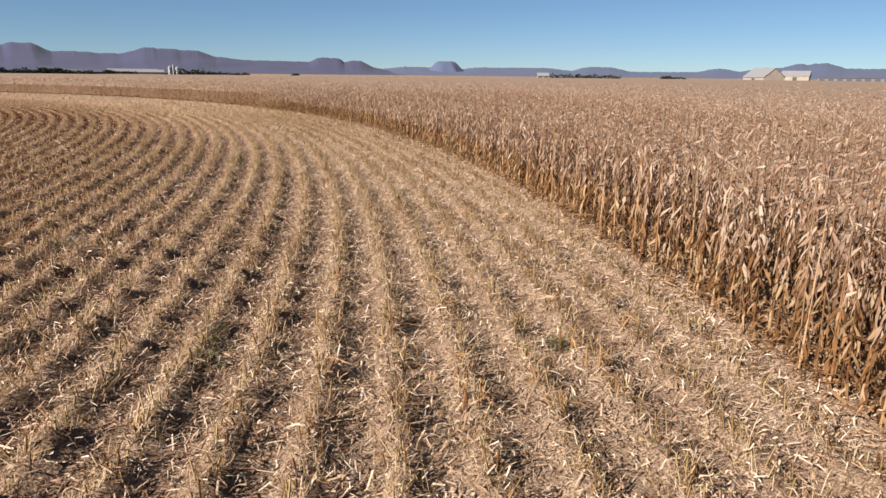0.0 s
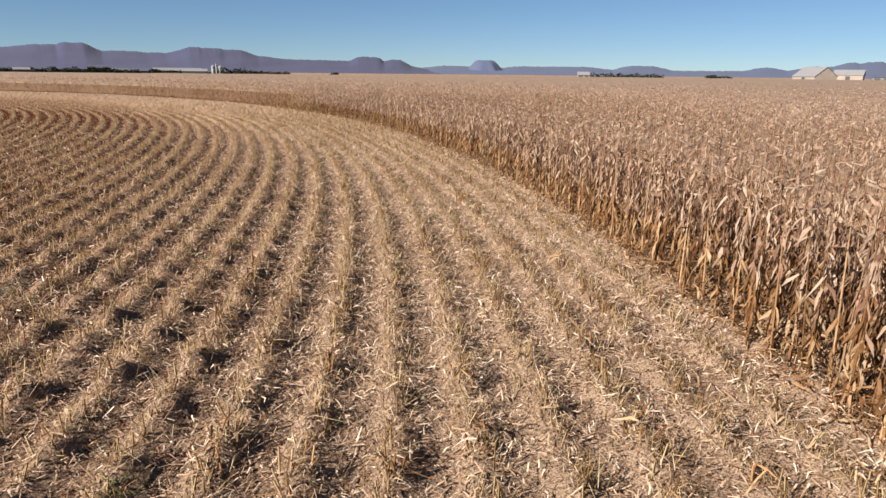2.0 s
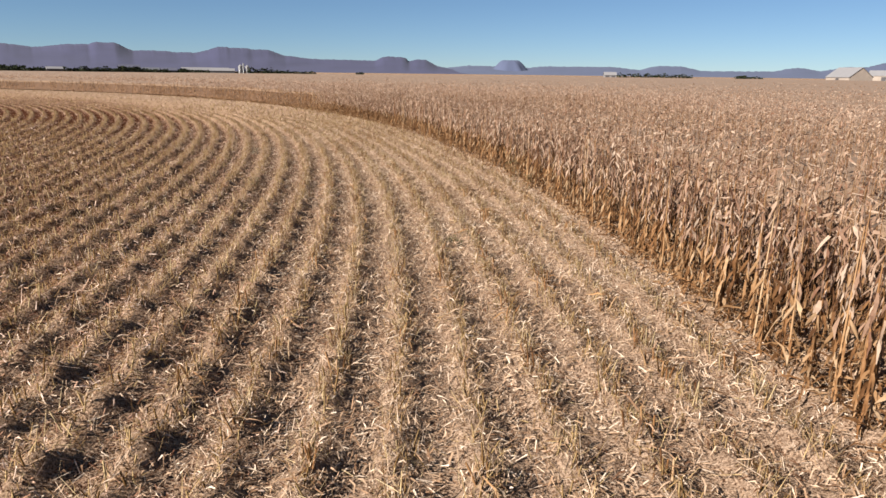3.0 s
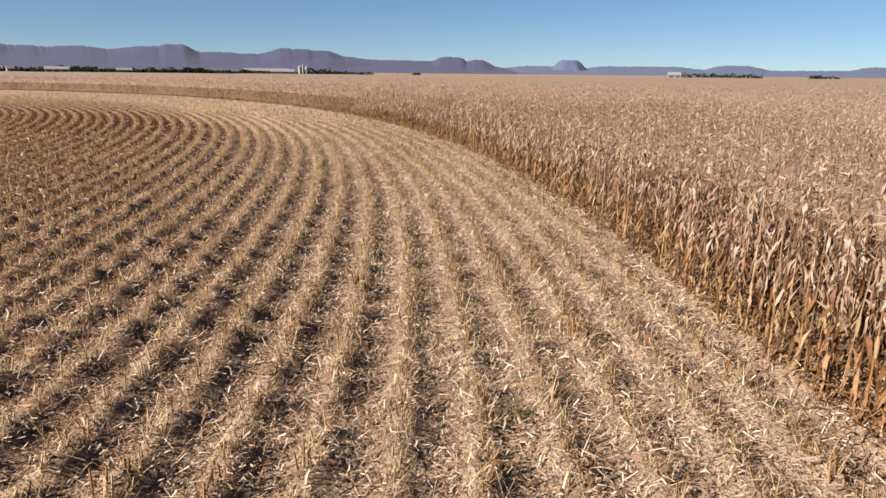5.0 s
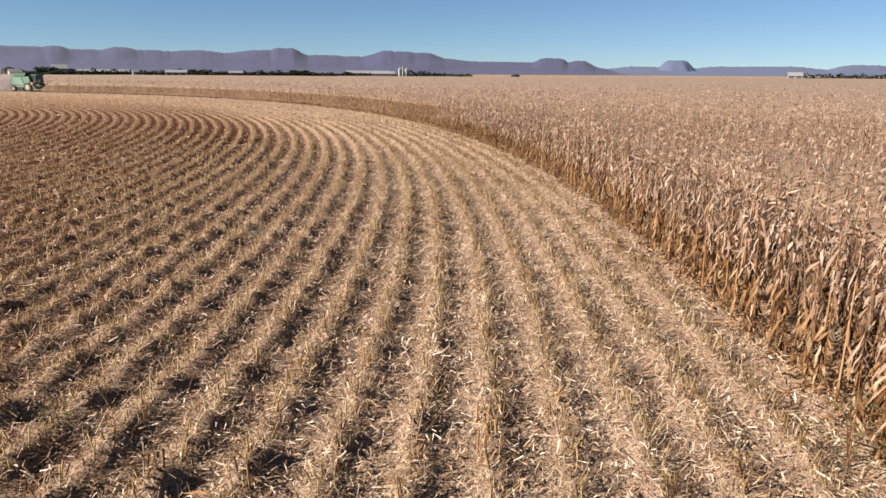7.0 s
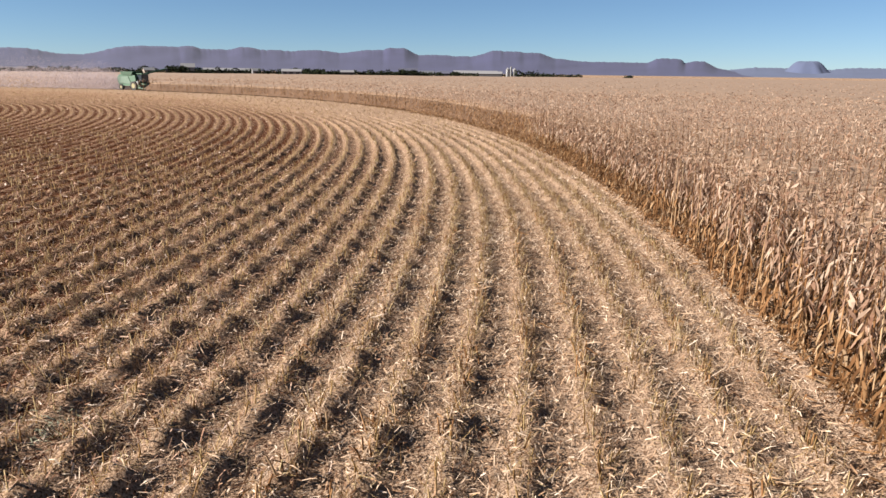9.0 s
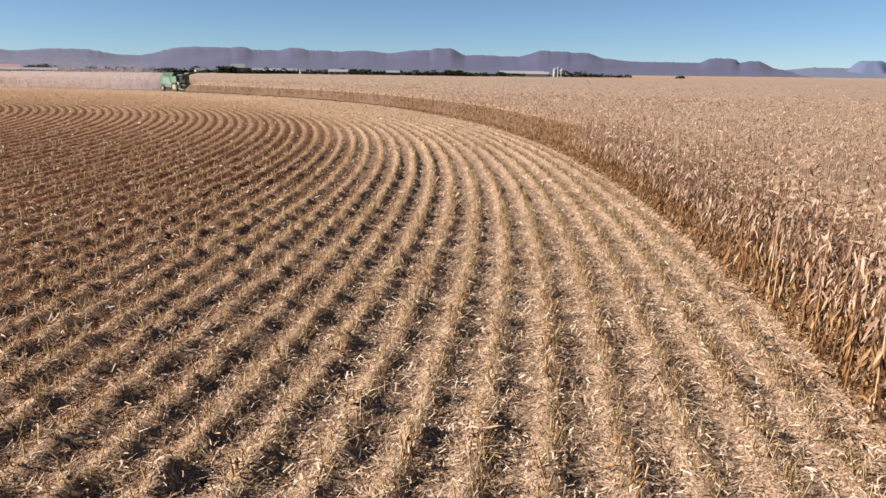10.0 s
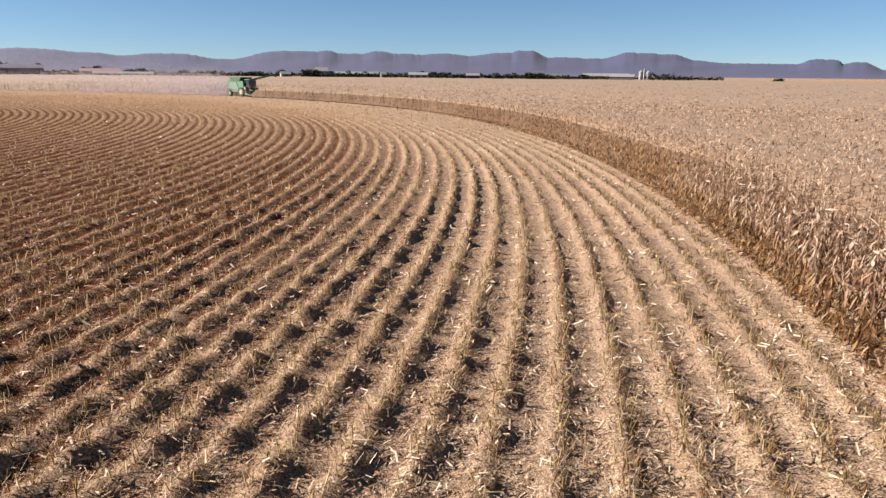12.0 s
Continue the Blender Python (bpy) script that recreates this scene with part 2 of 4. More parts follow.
def tubes(s, p, r, sides=4, mat=0):
    """Stalks: p (n, k, 3) midline, r (n, k) radius, near upright."""
    n, k = p.shape[:2]
    a = np.arange(sides) * 2 * np.pi / sides
    ring = np.stack([np.cos(a), np.sin(a), 0 * a], -1)
    v = p[:, :, None] + r[:, :, None, None] * ring
    base = (np.arange(n)[:, None, None] * k + np.arange(k - 1)[None, :, None]) * sides
    j, j2 = np.arange(sides), (np.arange(sides) + 1) % sides
    q = np.stack([base + j, base + j2, base + sides + j2, base + sides + j], -1)
    s.add(v.reshape(-1, 3), q.reshape(-1, 4), mat)


def blades(s, base, az, length, width, e0, e1, k, mat=0, power=0.8, taper=1.0):
    """Arching blades from base, leaving at elevation e0 and bending to e1 (radians)."""
    n = len(base)
    u = np.linspace(0, 1, k)
    um = (u[1:] + u[:-1]) / 2
    e = e0[:, None] + (e1 - e0)[:, None] * um[None] ** power
    az2 = az[:, None] + rng.normal(0, 0.35, (n, 1)) * um[None]
    step = (length / (k - 1))[:, None]
    d = np.stack([np.cos(e) * np.cos(az2), np.cos(e) * np.sin(az2), np.sin(e)], -1) * step[..., None]
    d *= rng.uniform(0.75, 1.25, (n, k - 1, 1))
    d[:, 1:] += rng.normal(0, 0.16, (n, k - 2, 3)) * step[..., None]
    p = base[:, None] + np.concatenate([np.zeros((n, 1, 3)), np.cumsum(d, 1)], 1)
    tw = rng.normal(0, 0.7, (n, 1)) + rng.normal(0, 1.0, (n, 1)) * u[None]
    side = np.stack([-np.sin(az), np.cos(az), 0 * az], -1)[:, None]
    ee = np.concatenate([e[:, :1], e], 1)
    nor = np.stack([-np.sin(ee) * np.cos(az)[:, None], -np.sin(ee) * np.sin(az)[:, None], np.cos(ee)], -1)
    wid = width[:, None] * (1 - taper * 0.85 * u[None] ** 1.6) * (0.4 + 0.6 * np.minimum(1, u[None] * 3))
    wid = wid * rng.uniform(0.6, 1.3, wid.shape)
    w = (side * np.cos(tw)[..., None] + nor * np.sin(tw)[..., None]) * wid[..., None] / 2
    strips(s, p, w, mat)


def polar(r, a):
    return np.stack([CX + r * np.cos(a), CY + r * np.sin(a)], -1)


def clumped(r, a):
    """How thick the trash lies along a row: heaps every half metre or so, 0 to 1."""
    k = np.round((RE - r) / ROW)
    u = a * RE
    return 0.5 + 0.3 * np.sin(u * 11 + k * 4.3 + 1.5 * np.sin(u * 3.1 + k)) + 0.2 * np.sin(u * 5.3 + k * 2.2)


def wander(k, a):
    """How far row k strays sideways from its circle."""
    u = a * RE
    return 0.030 * np.sin(u * 1.9 + k * 1.7) + 0.022 * np.sin(u * 5.3 + k * 2.9)


def ground_z(r, a):
    """Mounded rows of trash and soil, heaped unevenly along their length."""
    ph = (RE - r) / ROW
    k = np.round(ph)
    off = (ph - k) * ROW + wander(k, a)
    old = np.clip((ph - 4.0) / 5.0, 0, 1)
    heap = (0.13 + 0.055 * old - 0.10 * np.clip((ph - 9.5) / 16, 0, 1)) * (1 - 0.72 * np.clip((a - radians(31)) / radians(20), 0, 1)) * (0.22 + 1.05 * clumped(r, a)) * np.exp(-(np.abs(off) / 0.14) ** 3.0)
    tuft = np.sin(r * 17 + 2 * np.sin(a * 900)) * np.sin(a * 1650 + 3 * np.sin(r * 6.1))
    rough = 0.016 * np.sin(r * 5.1 + 3 * np.sin(a * 61)) * np.sin(a * 343 + r)
    return heap * (1 + 0.22 * tuft) - 0.03 + rough + 0.008 * tuft


def away(r, a):
    """Distance from the strip of field along which one walks to see it all."""
    b = np.clip(a, radians(4), radians(24))
    return np.hypot(r * np.cos(a) - 107.6 * np.cos(b), r * np.sin(a) - 107.6 * np.sin(b))


def empty_thing(name, m, label, category, group=""):
    ob = new(name)
    ob.matrix_world = m
    return tagged(ob, label, category, group)


def part(name, bm, mat, parent, label=""):
    me = bpy.data.meshes.new(name)
    bm.to_mesh(me)
    bm.free()
    me.materials.append(mat)
    ob = new(name, me)
    ob.parent = parent
    if label:
        ob["label"] = label
    return ob


def box(bm, x0, x1, y0, y1, z0, z1, bevel=0.0):
    r = bmesh.ops.create_cube(bm, size=1)
    bmesh.ops.transform(bm, verts=r["verts"], matrix=Matrix.Translation(((x0 + x1) / 2, (y0 + y1) / 2, (z0 + z1) / 2)) @ Matrix.Diagonal((x1 - x0, y1 - y0, z1 - z0, 1)))
    if bevel:
        edges = list({e for v in r["verts"] for e in v.link_edges})
        bmesh.ops.bevel(bm, geom=edges, offset=bevel, segments=2, affect="EDGES")
    return bm


def boxed(x0, x1, y0, y1, z0, z1, bevel=0.0):
    return box(bmesh.new(), x0, x1, y0, y1, z0, z1, bevel)


def cyl(r, length, m, sides=20, r2=None, bm=None):
    bm = bm or bmesh.new()
    bmesh.ops.create_cone(bm, cap_ends=True, segments=sides, radius1=r, radius2=r if r2 is None else r2, depth=length, matrix=m)
    return bm


def prism(profile, x0, x1, bm=None):
    """Extrudes a y-z outline along x."""
    bm = bm or bmesh.new()
    a = [bm.verts.new((x0, y, z)) for y, z in profile]
    b = [bm.verts.new((x1, y, z)) for y, z in profile]
    n = len(profile)
    for i in range(n):
        bm.faces.new((a[i], a[(i + 1) % n], b[(i + 1) % n], b[i]))
    bm.faces.new(a[::-1])
    bm.faces.new(b)
    bmesh.ops.recalc_face_normals(bm, faces=bm.faces)
    return bm


# ---- ground ----
def build_ground():
    s = Soup()
    inner = np.concatenate([[0.5, 10, 20, 30, 38, 44], np.arange(RE - 64, RE - 36, ROW / 5), np.arange(RE - 36, RE - 20, ROW / 7), [RE - 20]])
    outer = np.concatenate([np.arange(RE - 20, RE + 1.5, ROW / 8), RE + np.array([2, 4, 8, 15, 30, 60, 100, 180, 300, 500, 900, 1600, 2800, 4600])])
    for rr, fine in ((inner, 0.225), (outer, 0.11)):
        aa = np.radians(np.concatenate([np.arange(-180, -4, 4), np.arange(-4, 2, 1.0), np.arange(2, 29.9, fine), np.arange(29.9, 46, 0.225), np.arange(46, 100, 0.6), np.arange(100, 180, 2)]))
        r, a = np.meshgrid(rr, aa, indexing="ij")
        z = np.where(r < RE + 2, ground_z(r, a), 0.0)
        n, k = len(rr), len(aa)
        i, j = np.meshgrid(np.arange(n - 1), np.arange(k), indexing="ij")
        j2 = (j + 1) % k
        s.add(np.concatenate([polar(r, a), z[..., None]], -1), np.stack([i * k + j, (i + 1) * k + j, (i + 1) * k + j2, i * k + j2], -1))
    me = s.mesh("ground", [m_soil], True)
    tagged(new("ground", me), "dusty tan soil of a harvested maize field strewn with chaff", "ground", kind="structure")


build_ground()


# ---- standing maize ----
def ahead(r, a, slope=1.25, back=3.0):
    """The stretch of field on the far side of a line across the crop."""
    p = polar(r, a)
    return p[:, 1] > slope * p[:, 0] - back


def row_spots(k0, k1, a0, a1, step, near, full=12.0, power=1.2):
    """Plants along rows k0 to k1, thinning out with distance. Gives radius, bearing, distance and how far each stands in for others."""
    rs, as_ = [], []
    for k in range(k0, k1 + 1):
        r = RE + k * ROW
        n = int((a1 - a0) * r / step)
        a = a0 + (np.arange(n) + rng.uniform(-0.4, 0.4, n)) * (a1 - a0) / n
        rs.append(r + rng.normal(0, 0.05, n))
        as_.append(a)
    r, a = np.concatenate(rs), np.concatenate(as_)
    d = away(r, a)
    p = np.minimum(1, (full / np.maximum(d, 1)) ** power)
    keep = (rng.uniform(0, 1, len(r)) < p) & (d >= near[0]) & (d < near[1])
    return r[keep], a[keep], d[keep], p[keep]


def maize(s, xy, leaves, k, height=2.08, low=0.06, stalk=True, ears=False, wide=1.0, brown=0.55):
    n = len(xy)
    wide = np.broadcast_to(wide, (n,))
    h = height * rng.normal(1, 0.06, n) * (1 + 0.04 * np.sin(xy[:, 0] * 0.21) * np.sin(xy[:, 1] * 0.17))
    lean = rng.normal(0, 0.055, (n, 2)) * h[:, None]
    foot = np.concatenate([xy, np.zeros((n, 1))], 1)
    top = np.concatenate([xy + lean, h[:, None]], 1)
    if stalk:
        u = np.array([0, 0.5, 1.0])
        tubes(s, foot[:, None] * (1 - u[None, :, None]) + top[:, None] * u[None, :, None], np.array([0.010, 0.008, 0.003]) * wide[:, None], 3, 2)
    turn = rng.uniform(0, np.pi, n)
    for i in range(leaves):
        f = low + (0.96 - low) * ((i + rng.uniform(0, 0.9, n)) / leaves) ** 1.1
        base = foot + (top - foot) * f[:, None]
        az = turn + i * np.pi + rng.normal(0, 0.6, n)
        length = rng.uniform(0.12, 0.29, n) * (1 - 0.9 * np.clip(f - 0.62, 0, 0.4))
        length = np.minimum(length, base[:, 2] + 0.18)
        hang = rng.uniform(0, 1, n) < np.where(f > 0.75, 0.45, 0.92)
        droop = np.where(hang, rng.uniform(-1.57, -1.05, n), rng.uniform(-1.1, 0.9, n))
        # leaves below the brown share take the darker colour that holds shade too
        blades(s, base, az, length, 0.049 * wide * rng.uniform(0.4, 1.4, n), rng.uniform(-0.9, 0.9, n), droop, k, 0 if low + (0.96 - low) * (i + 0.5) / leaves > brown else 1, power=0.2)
    for i in range(3 if k > 3 else 2):
        blades(s, top - [0, 0, 0.14], rng.uniform(0, 6.3, n), rng.uniform(0.08, 0.2, n), 0.026 * wide, rng.uniform(0.0, 1.3, n), rng.uniform(-1.0, 0.8, n), 2, 0)
    if ears:
        f = rng.uniform(0.38, 0.52, n)
        b = foot + (top - foot) * f[:, None]
        az = rng.uniform(0, 6.3, n)
        d = np.stack([np.cos(az) * 0.1, np.sin(az) * 0.1, -0.2 * np.ones(n)], -1)
        u = np.array([0, 0.35, 0.75, 1])
        tubes(s, b[:, None] + d[:, None] * u[None, :, None], np.tile(np.array([0.010, 0.023, 0.02, 0.005]), (n, 1)), 5, 1)


PLANT_A0, PLANT_A1, PLANTS = 4.5, 26.0, 150   # stretch of the front row with plants of their own


def build_crop():
    mats = [m_leaf, m_leaf_low, m_stalk]
    n = 15000
    skirt_a = radians(-2) + rng.beta(1.0, 1.6, n) * radians(62)
    skirt_r = RE + rng.normal(0.1, 0.2, n)
    a0, a1 = radians(-5), radians(COMBINE_A - 1.9)
    # front rows beside the way
    s = Soup()
    r, a, d, p = row_spots(0, 2, a0, radians(48), 0.115, (0, 22), 16)
    spare = (r < RE + 0.3) & (a > radians(PLANT_A0)) & (a < radians(PLANT_A1)) & (rng.uniform(0, 1, len(r)) < 0.45)
    r, a = r[~spare], a[~spare]
    ok = ahead(r, a)
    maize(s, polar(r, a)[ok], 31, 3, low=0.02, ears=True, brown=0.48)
    base = np.concatenate([polar(skirt_r, skirt_a), rng.uniform(0.02, 0.5, (n, 1)) * rng.uniform(0.2, 1, (n, 1))], 1)
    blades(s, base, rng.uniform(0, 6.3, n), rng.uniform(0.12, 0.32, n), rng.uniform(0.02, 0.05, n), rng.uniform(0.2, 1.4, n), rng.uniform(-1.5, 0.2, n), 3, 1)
    tagged(new("maize_edge_rows", s.mesh("maize_edge_rows", mats)), "dry standing maize plants with drooping tan leaves at the cut edge", "maize crop", kind="stuff")
    s = Soup()
    r, a, d, p = row_spots(3, 16, a0, radians(48), 0.17, (0, 16), 12)
    ok = ahead(r, a)
    maize(s, polar(r, a)[ok], 13, 3, low=0.45, wide=1.0 / p[ok] ** 0.4)
    r, a, d, p = row_spots(0, 3, a0, a1, 0.14, (22, 170), 28, 1.0)
    ok = ahead(r, a)
    maize(s, polar(r, a)[ok], 15, 3, low=0.03, stalk=False, wide=1.0 / p[ok] ** 0.42, brown=0.80)
    r, a, d, p = row_spots(8, 11, radians(COMBINE_A), radians(130), 0.3, (0, 300), 60, 1.0)
    maize(s, polar(r, a), 6, 3, low=0.08, wide=2.4)
    tagged(new("maize_middle_rows", s.mesh("maize_middle_rows", mats, True)), "dense dry standing maize with pale tan tops", "maize crop", kind="stuff")
    s = Soup()
    r, a, d, p = row_spots(3, 40, a0, radians(75), 0.2, (16, 30), 18, 1.0)
    ok = ahead(r, a)
    maize(s, polar(r, a)[ok], 9, 3, low=0.62, stalk=False, wide=0.9 / p[ok] ** 0.45)
    r, a, d, p = row_spots(3, 70, a0, radians(75), 0.2, (30, 62), 16, 1.0)
    ok = ahead(r, a)
    maize(s, polar(r, a)[ok], 5, 3, low=0.68, stalk=False, wide=0.85 / p[ok] ** 0.45)
    tagged(new("maize_field", s.mesh("maize_field", mats)), "wide field of dry standing maize seen over its tops", "maize crop", kind="stuff")
    s = Soup()
    for r0, r1, b0, b1, dens, w in ((RE + 20, RE + 90, -2, 120, 0.40, 1.8), (RE + 90, RE + 180, -8, 120, 0.1, 2.6), (RE + 3, RE + 20, 40, 122, 1.2, 1.5)):
        b0, b1 = radians(b0), radians(b1)
        n = int(dens * (r1 * r1 - r0 * r0) / 2 * (b1 - b0))
        r, a = np.sqrt(rng.uniform(r0 * r0, r1 * r1, n)), rng.uniform(b0, b1, n)
        ok = ahead(r, a) & (away(r, a) > 45)
        xy = polar(r, a)[ok]
        n = len(xy)
        base = np.concatenate([xy, rng.uniform(1.68, 1.9, (n, 1))], 1)
        for q in range(2):
            blades(s, base, rng.uniform(0, 6.3, n), rng.uniform(0.2, 0.38, n), 0.06 * w * np.ones(n), rng.uniform(0.0, 0.9, n), rng.uniform(-1.2, 0.3, n), 3, 0, taper=0.8)
    tagged(new("maize_distance", s.mesh("maize_distance", mats)), "far part of the dry maize field, tan tops run together", "maize crop", kind="stuff")
    # the mass of leaves below the tops; low front wall coloured darker for self-shadow
    rr = np.concatenate([RE + np.array([1.35, 1.9]), np.arange(RE + 3.8, RE + 44, 1.3), RE + 44 + np.cumsum(np.linspace(2, 33, 30))])
    aa = np.radians(np.concatenate([np.arange(-40, 60, 0.7), np.arange(60, 171, 1.5)]))
    r, a = np.meshgrid(rr, aa, indexing="ij")
    far = np.clip((r - RE - 15) / 30, 0, 1)
    r = np.where(r > RE + 44, RE + 44 + (r - RE - 44) * (1 - 0.5 * np.clip((a - radians(62)) / radians(40), 0, 1)), r)
    z = 1.42 + 0.38 * far + 0.13 * rng.uniform(-1, 1, r.shape)
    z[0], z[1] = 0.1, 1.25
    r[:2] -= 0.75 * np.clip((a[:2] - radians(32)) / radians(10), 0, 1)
    z[-1] = 0.0
    z[(a > radians(COMBINE_A - 2.2)) & (r < RE + SWATH + 2)] = -0.3
    n, k = r.shape
    i, j = np.meshgrid(np.arange(n - 1), np.arange(k - 1), indexing="ij")
    s = Soup()
    s.add(np.concatenate([polar(r, a), z[..., None]], -1), np.stack([i * k + j, (i + 1) * k + j, (i + 1) * k + j + 1, i * k + j + 1], -1))
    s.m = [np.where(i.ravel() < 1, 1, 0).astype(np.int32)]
    tagged(new("maize_canopy", s.mesh("maize_canopy", [m_canopy, m_canopy_shaded], True)), "dense brown mass of dry maize leaves below the tops, low wall darkened for shade", "maize crop", kind="stuff")


build_crop()


# ---- plants that stand out in the front row ----
def ribbon_part(name, mat, parent, s):
    ob = new(name, s.mesh(name, [mat], name in ("stalk", "ear")))
    ob.parent = parent
    return ob


def one_blade(name, mat, parent, base, az, length, width, e0, e1, k=5, power=0.3):
    s = Soup()
    one = np.ones(1)
    blades(s, np.array([base], float), az * one, length * one, width * one, e0 * one, e1 * one, k, 0, power)
    return ribbon_part(name, mat, parent, s)


def maize_plant(seed):
    g = random.Random(seed)
    h = 2.05 * g.uniform(0.92, 1.08)
    plant = empty_thing("maize_plant", Matrix(), "dry tan maize plant with drooping leaves in the front row", "maize plant", "front row of maize")
    s = Soup()
    lx, ly = g.uniform(-0.08, 0.08), g.uniform(-0.08, 0.08)
    u = np.array([0, 0.25, 0.5, 0.75, 1.0])[:, None]
    line = np.concatenate([u * lx, u * ly, u * h], 1)
    tubes(s, line[None], np.array([[0.014, 0.013, 0.011, 0.008, 0.004]]), 6)
    ribbon_part("stalk", o_stalk, plant, s)
    turn = g.uniform(0, 3.1)
    for i in range(20):
        f = 0.06 + 0.9 * (i + g.random() * 0.7) / 20
        length = min(g.uniform(0.32, 0.44) if i in (5, 9) else g.uniform(0.16, 0.32), f * h + 0.1)
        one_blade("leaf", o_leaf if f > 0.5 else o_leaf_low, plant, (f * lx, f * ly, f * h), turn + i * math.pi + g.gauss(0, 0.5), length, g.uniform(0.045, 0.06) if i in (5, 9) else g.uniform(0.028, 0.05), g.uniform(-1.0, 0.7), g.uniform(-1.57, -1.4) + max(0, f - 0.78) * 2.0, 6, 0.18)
    s = Soup()
    q, f = g.uniform(0, 6.3), g.uniform(0.38, 0.5)
    w = np.array([0, 0.3, 0.7, 1.0])[:, None]
    ear = np.concatenate([f * lx + w * 0.1 * math.cos(q), f * ly + w * 0.1 * math.sin(q), f * h - w * 0.2], 1)
    tubes(s, ear[None], np.array([[0.010, 0.024, 0.021, 0.005]]), 7)
    ribbon_part("ear", o_leaf_low, plant, s)
    s = Soup()
    for i in range(4):
        one = np.ones(1)
        blades(s, np.array([[lx, ly, h - 0.08]]), g.uniform(0, 6.3) * one, g.uniform(0.15, 0.3) * one, 0.014 * one, g.uniform(0.8, 1.5) * one, g.uniform(0.2, 1.3) * one, 3)
    ribbon_part("tassel", o_leaf, plant, s)
    return plant


def stand(thing, r, a, turn, z=0.0):
    x, y = polar(r, a)
    return pose(x, y, z, 0, 0, turn)


plant_kinds = [maize_plant(40 + i) for i in range(8)]
for i in range(PLANTS):
    a = radians(PLANT_A0 + (PLANT_A1 - PLANT_A0) * (i + random.uniform(-0.35, 0.35)) / PLANTS)
    m = stand(None, RE + random.gauss(0, 0.06), a, random.uniform(0, 360))
    if i < len(plant_kinds):
        plant_kinds[i].matrix_world = m
    else:
        copy_thing(plant_kinds[i % len(plant_kinds)], m)


# ---- stubble and chopped straw ----
def stubble(s, r, a, h, nb, k, wide, trash=1, heap=0.0):
    n = len(r)
    r = r - wander(np.round((RE - r) / ROW), a)
    full = clumped(r, a)
    foot = np.concatenate([polar(r, a), np.minimum(ground_z(r, a), 0.12)[:, None] - 0.04], 1)
    hh = h * rng.uniform(0.5, 1.25, n) * (1 - heap * 0.35 + heap * 0.6 * full)
    top = foot + np.stack([rng.normal(0, 0.2, n) * hh, rng.normal(0, 0.2, n) * hh, hh], -1)
    tubes(s, np.stack([foot, top], 1), np.stack([0.011 * wide ** 0.8, 0.009 * wide ** 0.8], 1), 3, 0)
    for i in range(nb):
        rr, aa = r + rng.normal(0, 0.11 if i % 2 else 0.07, n), a + rng.normal(0, 0.08, n) / RE
        lift = rng.uniform(-0.03, 0.07 + 0.05 * heap, n) * (0.4 + full)
        base = np.concatenate([polar(rr, aa), (ground_z(rr, aa) + lift)[:, None]], 1)
        size = rng.uniform(0.07, 0.25, n) * (0.55 + 0.8 * full)
        flop = rng.uniform(0, 1, n) < 0.40
        e1 = np.where(flop, rng.uniform(-1.4, 0.0, n), rng.uniform(0.5, 1.5, n))
        blades(s, base, rng.uniform(0, 6.3, n), size, 0.015 * wide * rng.uniform(0.4, 1.7, n), rng.uniform(0.3, 1.5, n), e1, k, trash if i % 3 == 2 else 0)


def litter(s, xy, z, size, wide, mat, k=2):
    """Loose pieces, tipped and curled, one over another."""
    n = len(xy)
    az, tip = rng.uniform(0, 6.3, n), rng.normal(0, 0.42, n) * np.clip(0.1 / size, 0.25, 1)
    half = size * rng.uniform(0.3, 1.6, n) / 2
    way = np.stack([np.cos(az) * np.cos(tip), np.sin(az) * np.cos(tip), np.sin(tip)], -1) * half[:, None]
    mid = np.concatenate([xy, (z + np.abs(way[:, 2]) * 0.9)[:, None]], 1)
    roll = rng.normal(0, 0.6, n) * np.clip(0.1 / size, 0.3, 1)
    w = np.stack([-np.sin(az) * np.cos(roll), np.cos(az) * np.cos(roll), np.sin(roll)], -1) * (wide * rng.uniform(0.3, 1.7, n) / 2)[:, None]
    if k == 2:
        strips(s, np.stack([mid - way, mid + way], 1), np.stack([w, w * rng.uniform(0.1, 1.1, (n, 1))], 1), mat)
        return
    bend = np.stack([-np.sin(az), np.cos(az), 0 * az], -1) * (rng.normal(0, 0.3, n) * half)[:, None] + np.array([0, 0, 1.0]) * (np.abs(rng.normal(0, 0.35, n)) * half)[:, None]
    strips(s, np.stack([mid - way, mid + bend, mid + way], 1), np.stack([w * rng.uniform(0.2, 0.9, (n, 1)), w, w * rng.uniform(0.05, 0.7, (n, 1))], 1), mat)


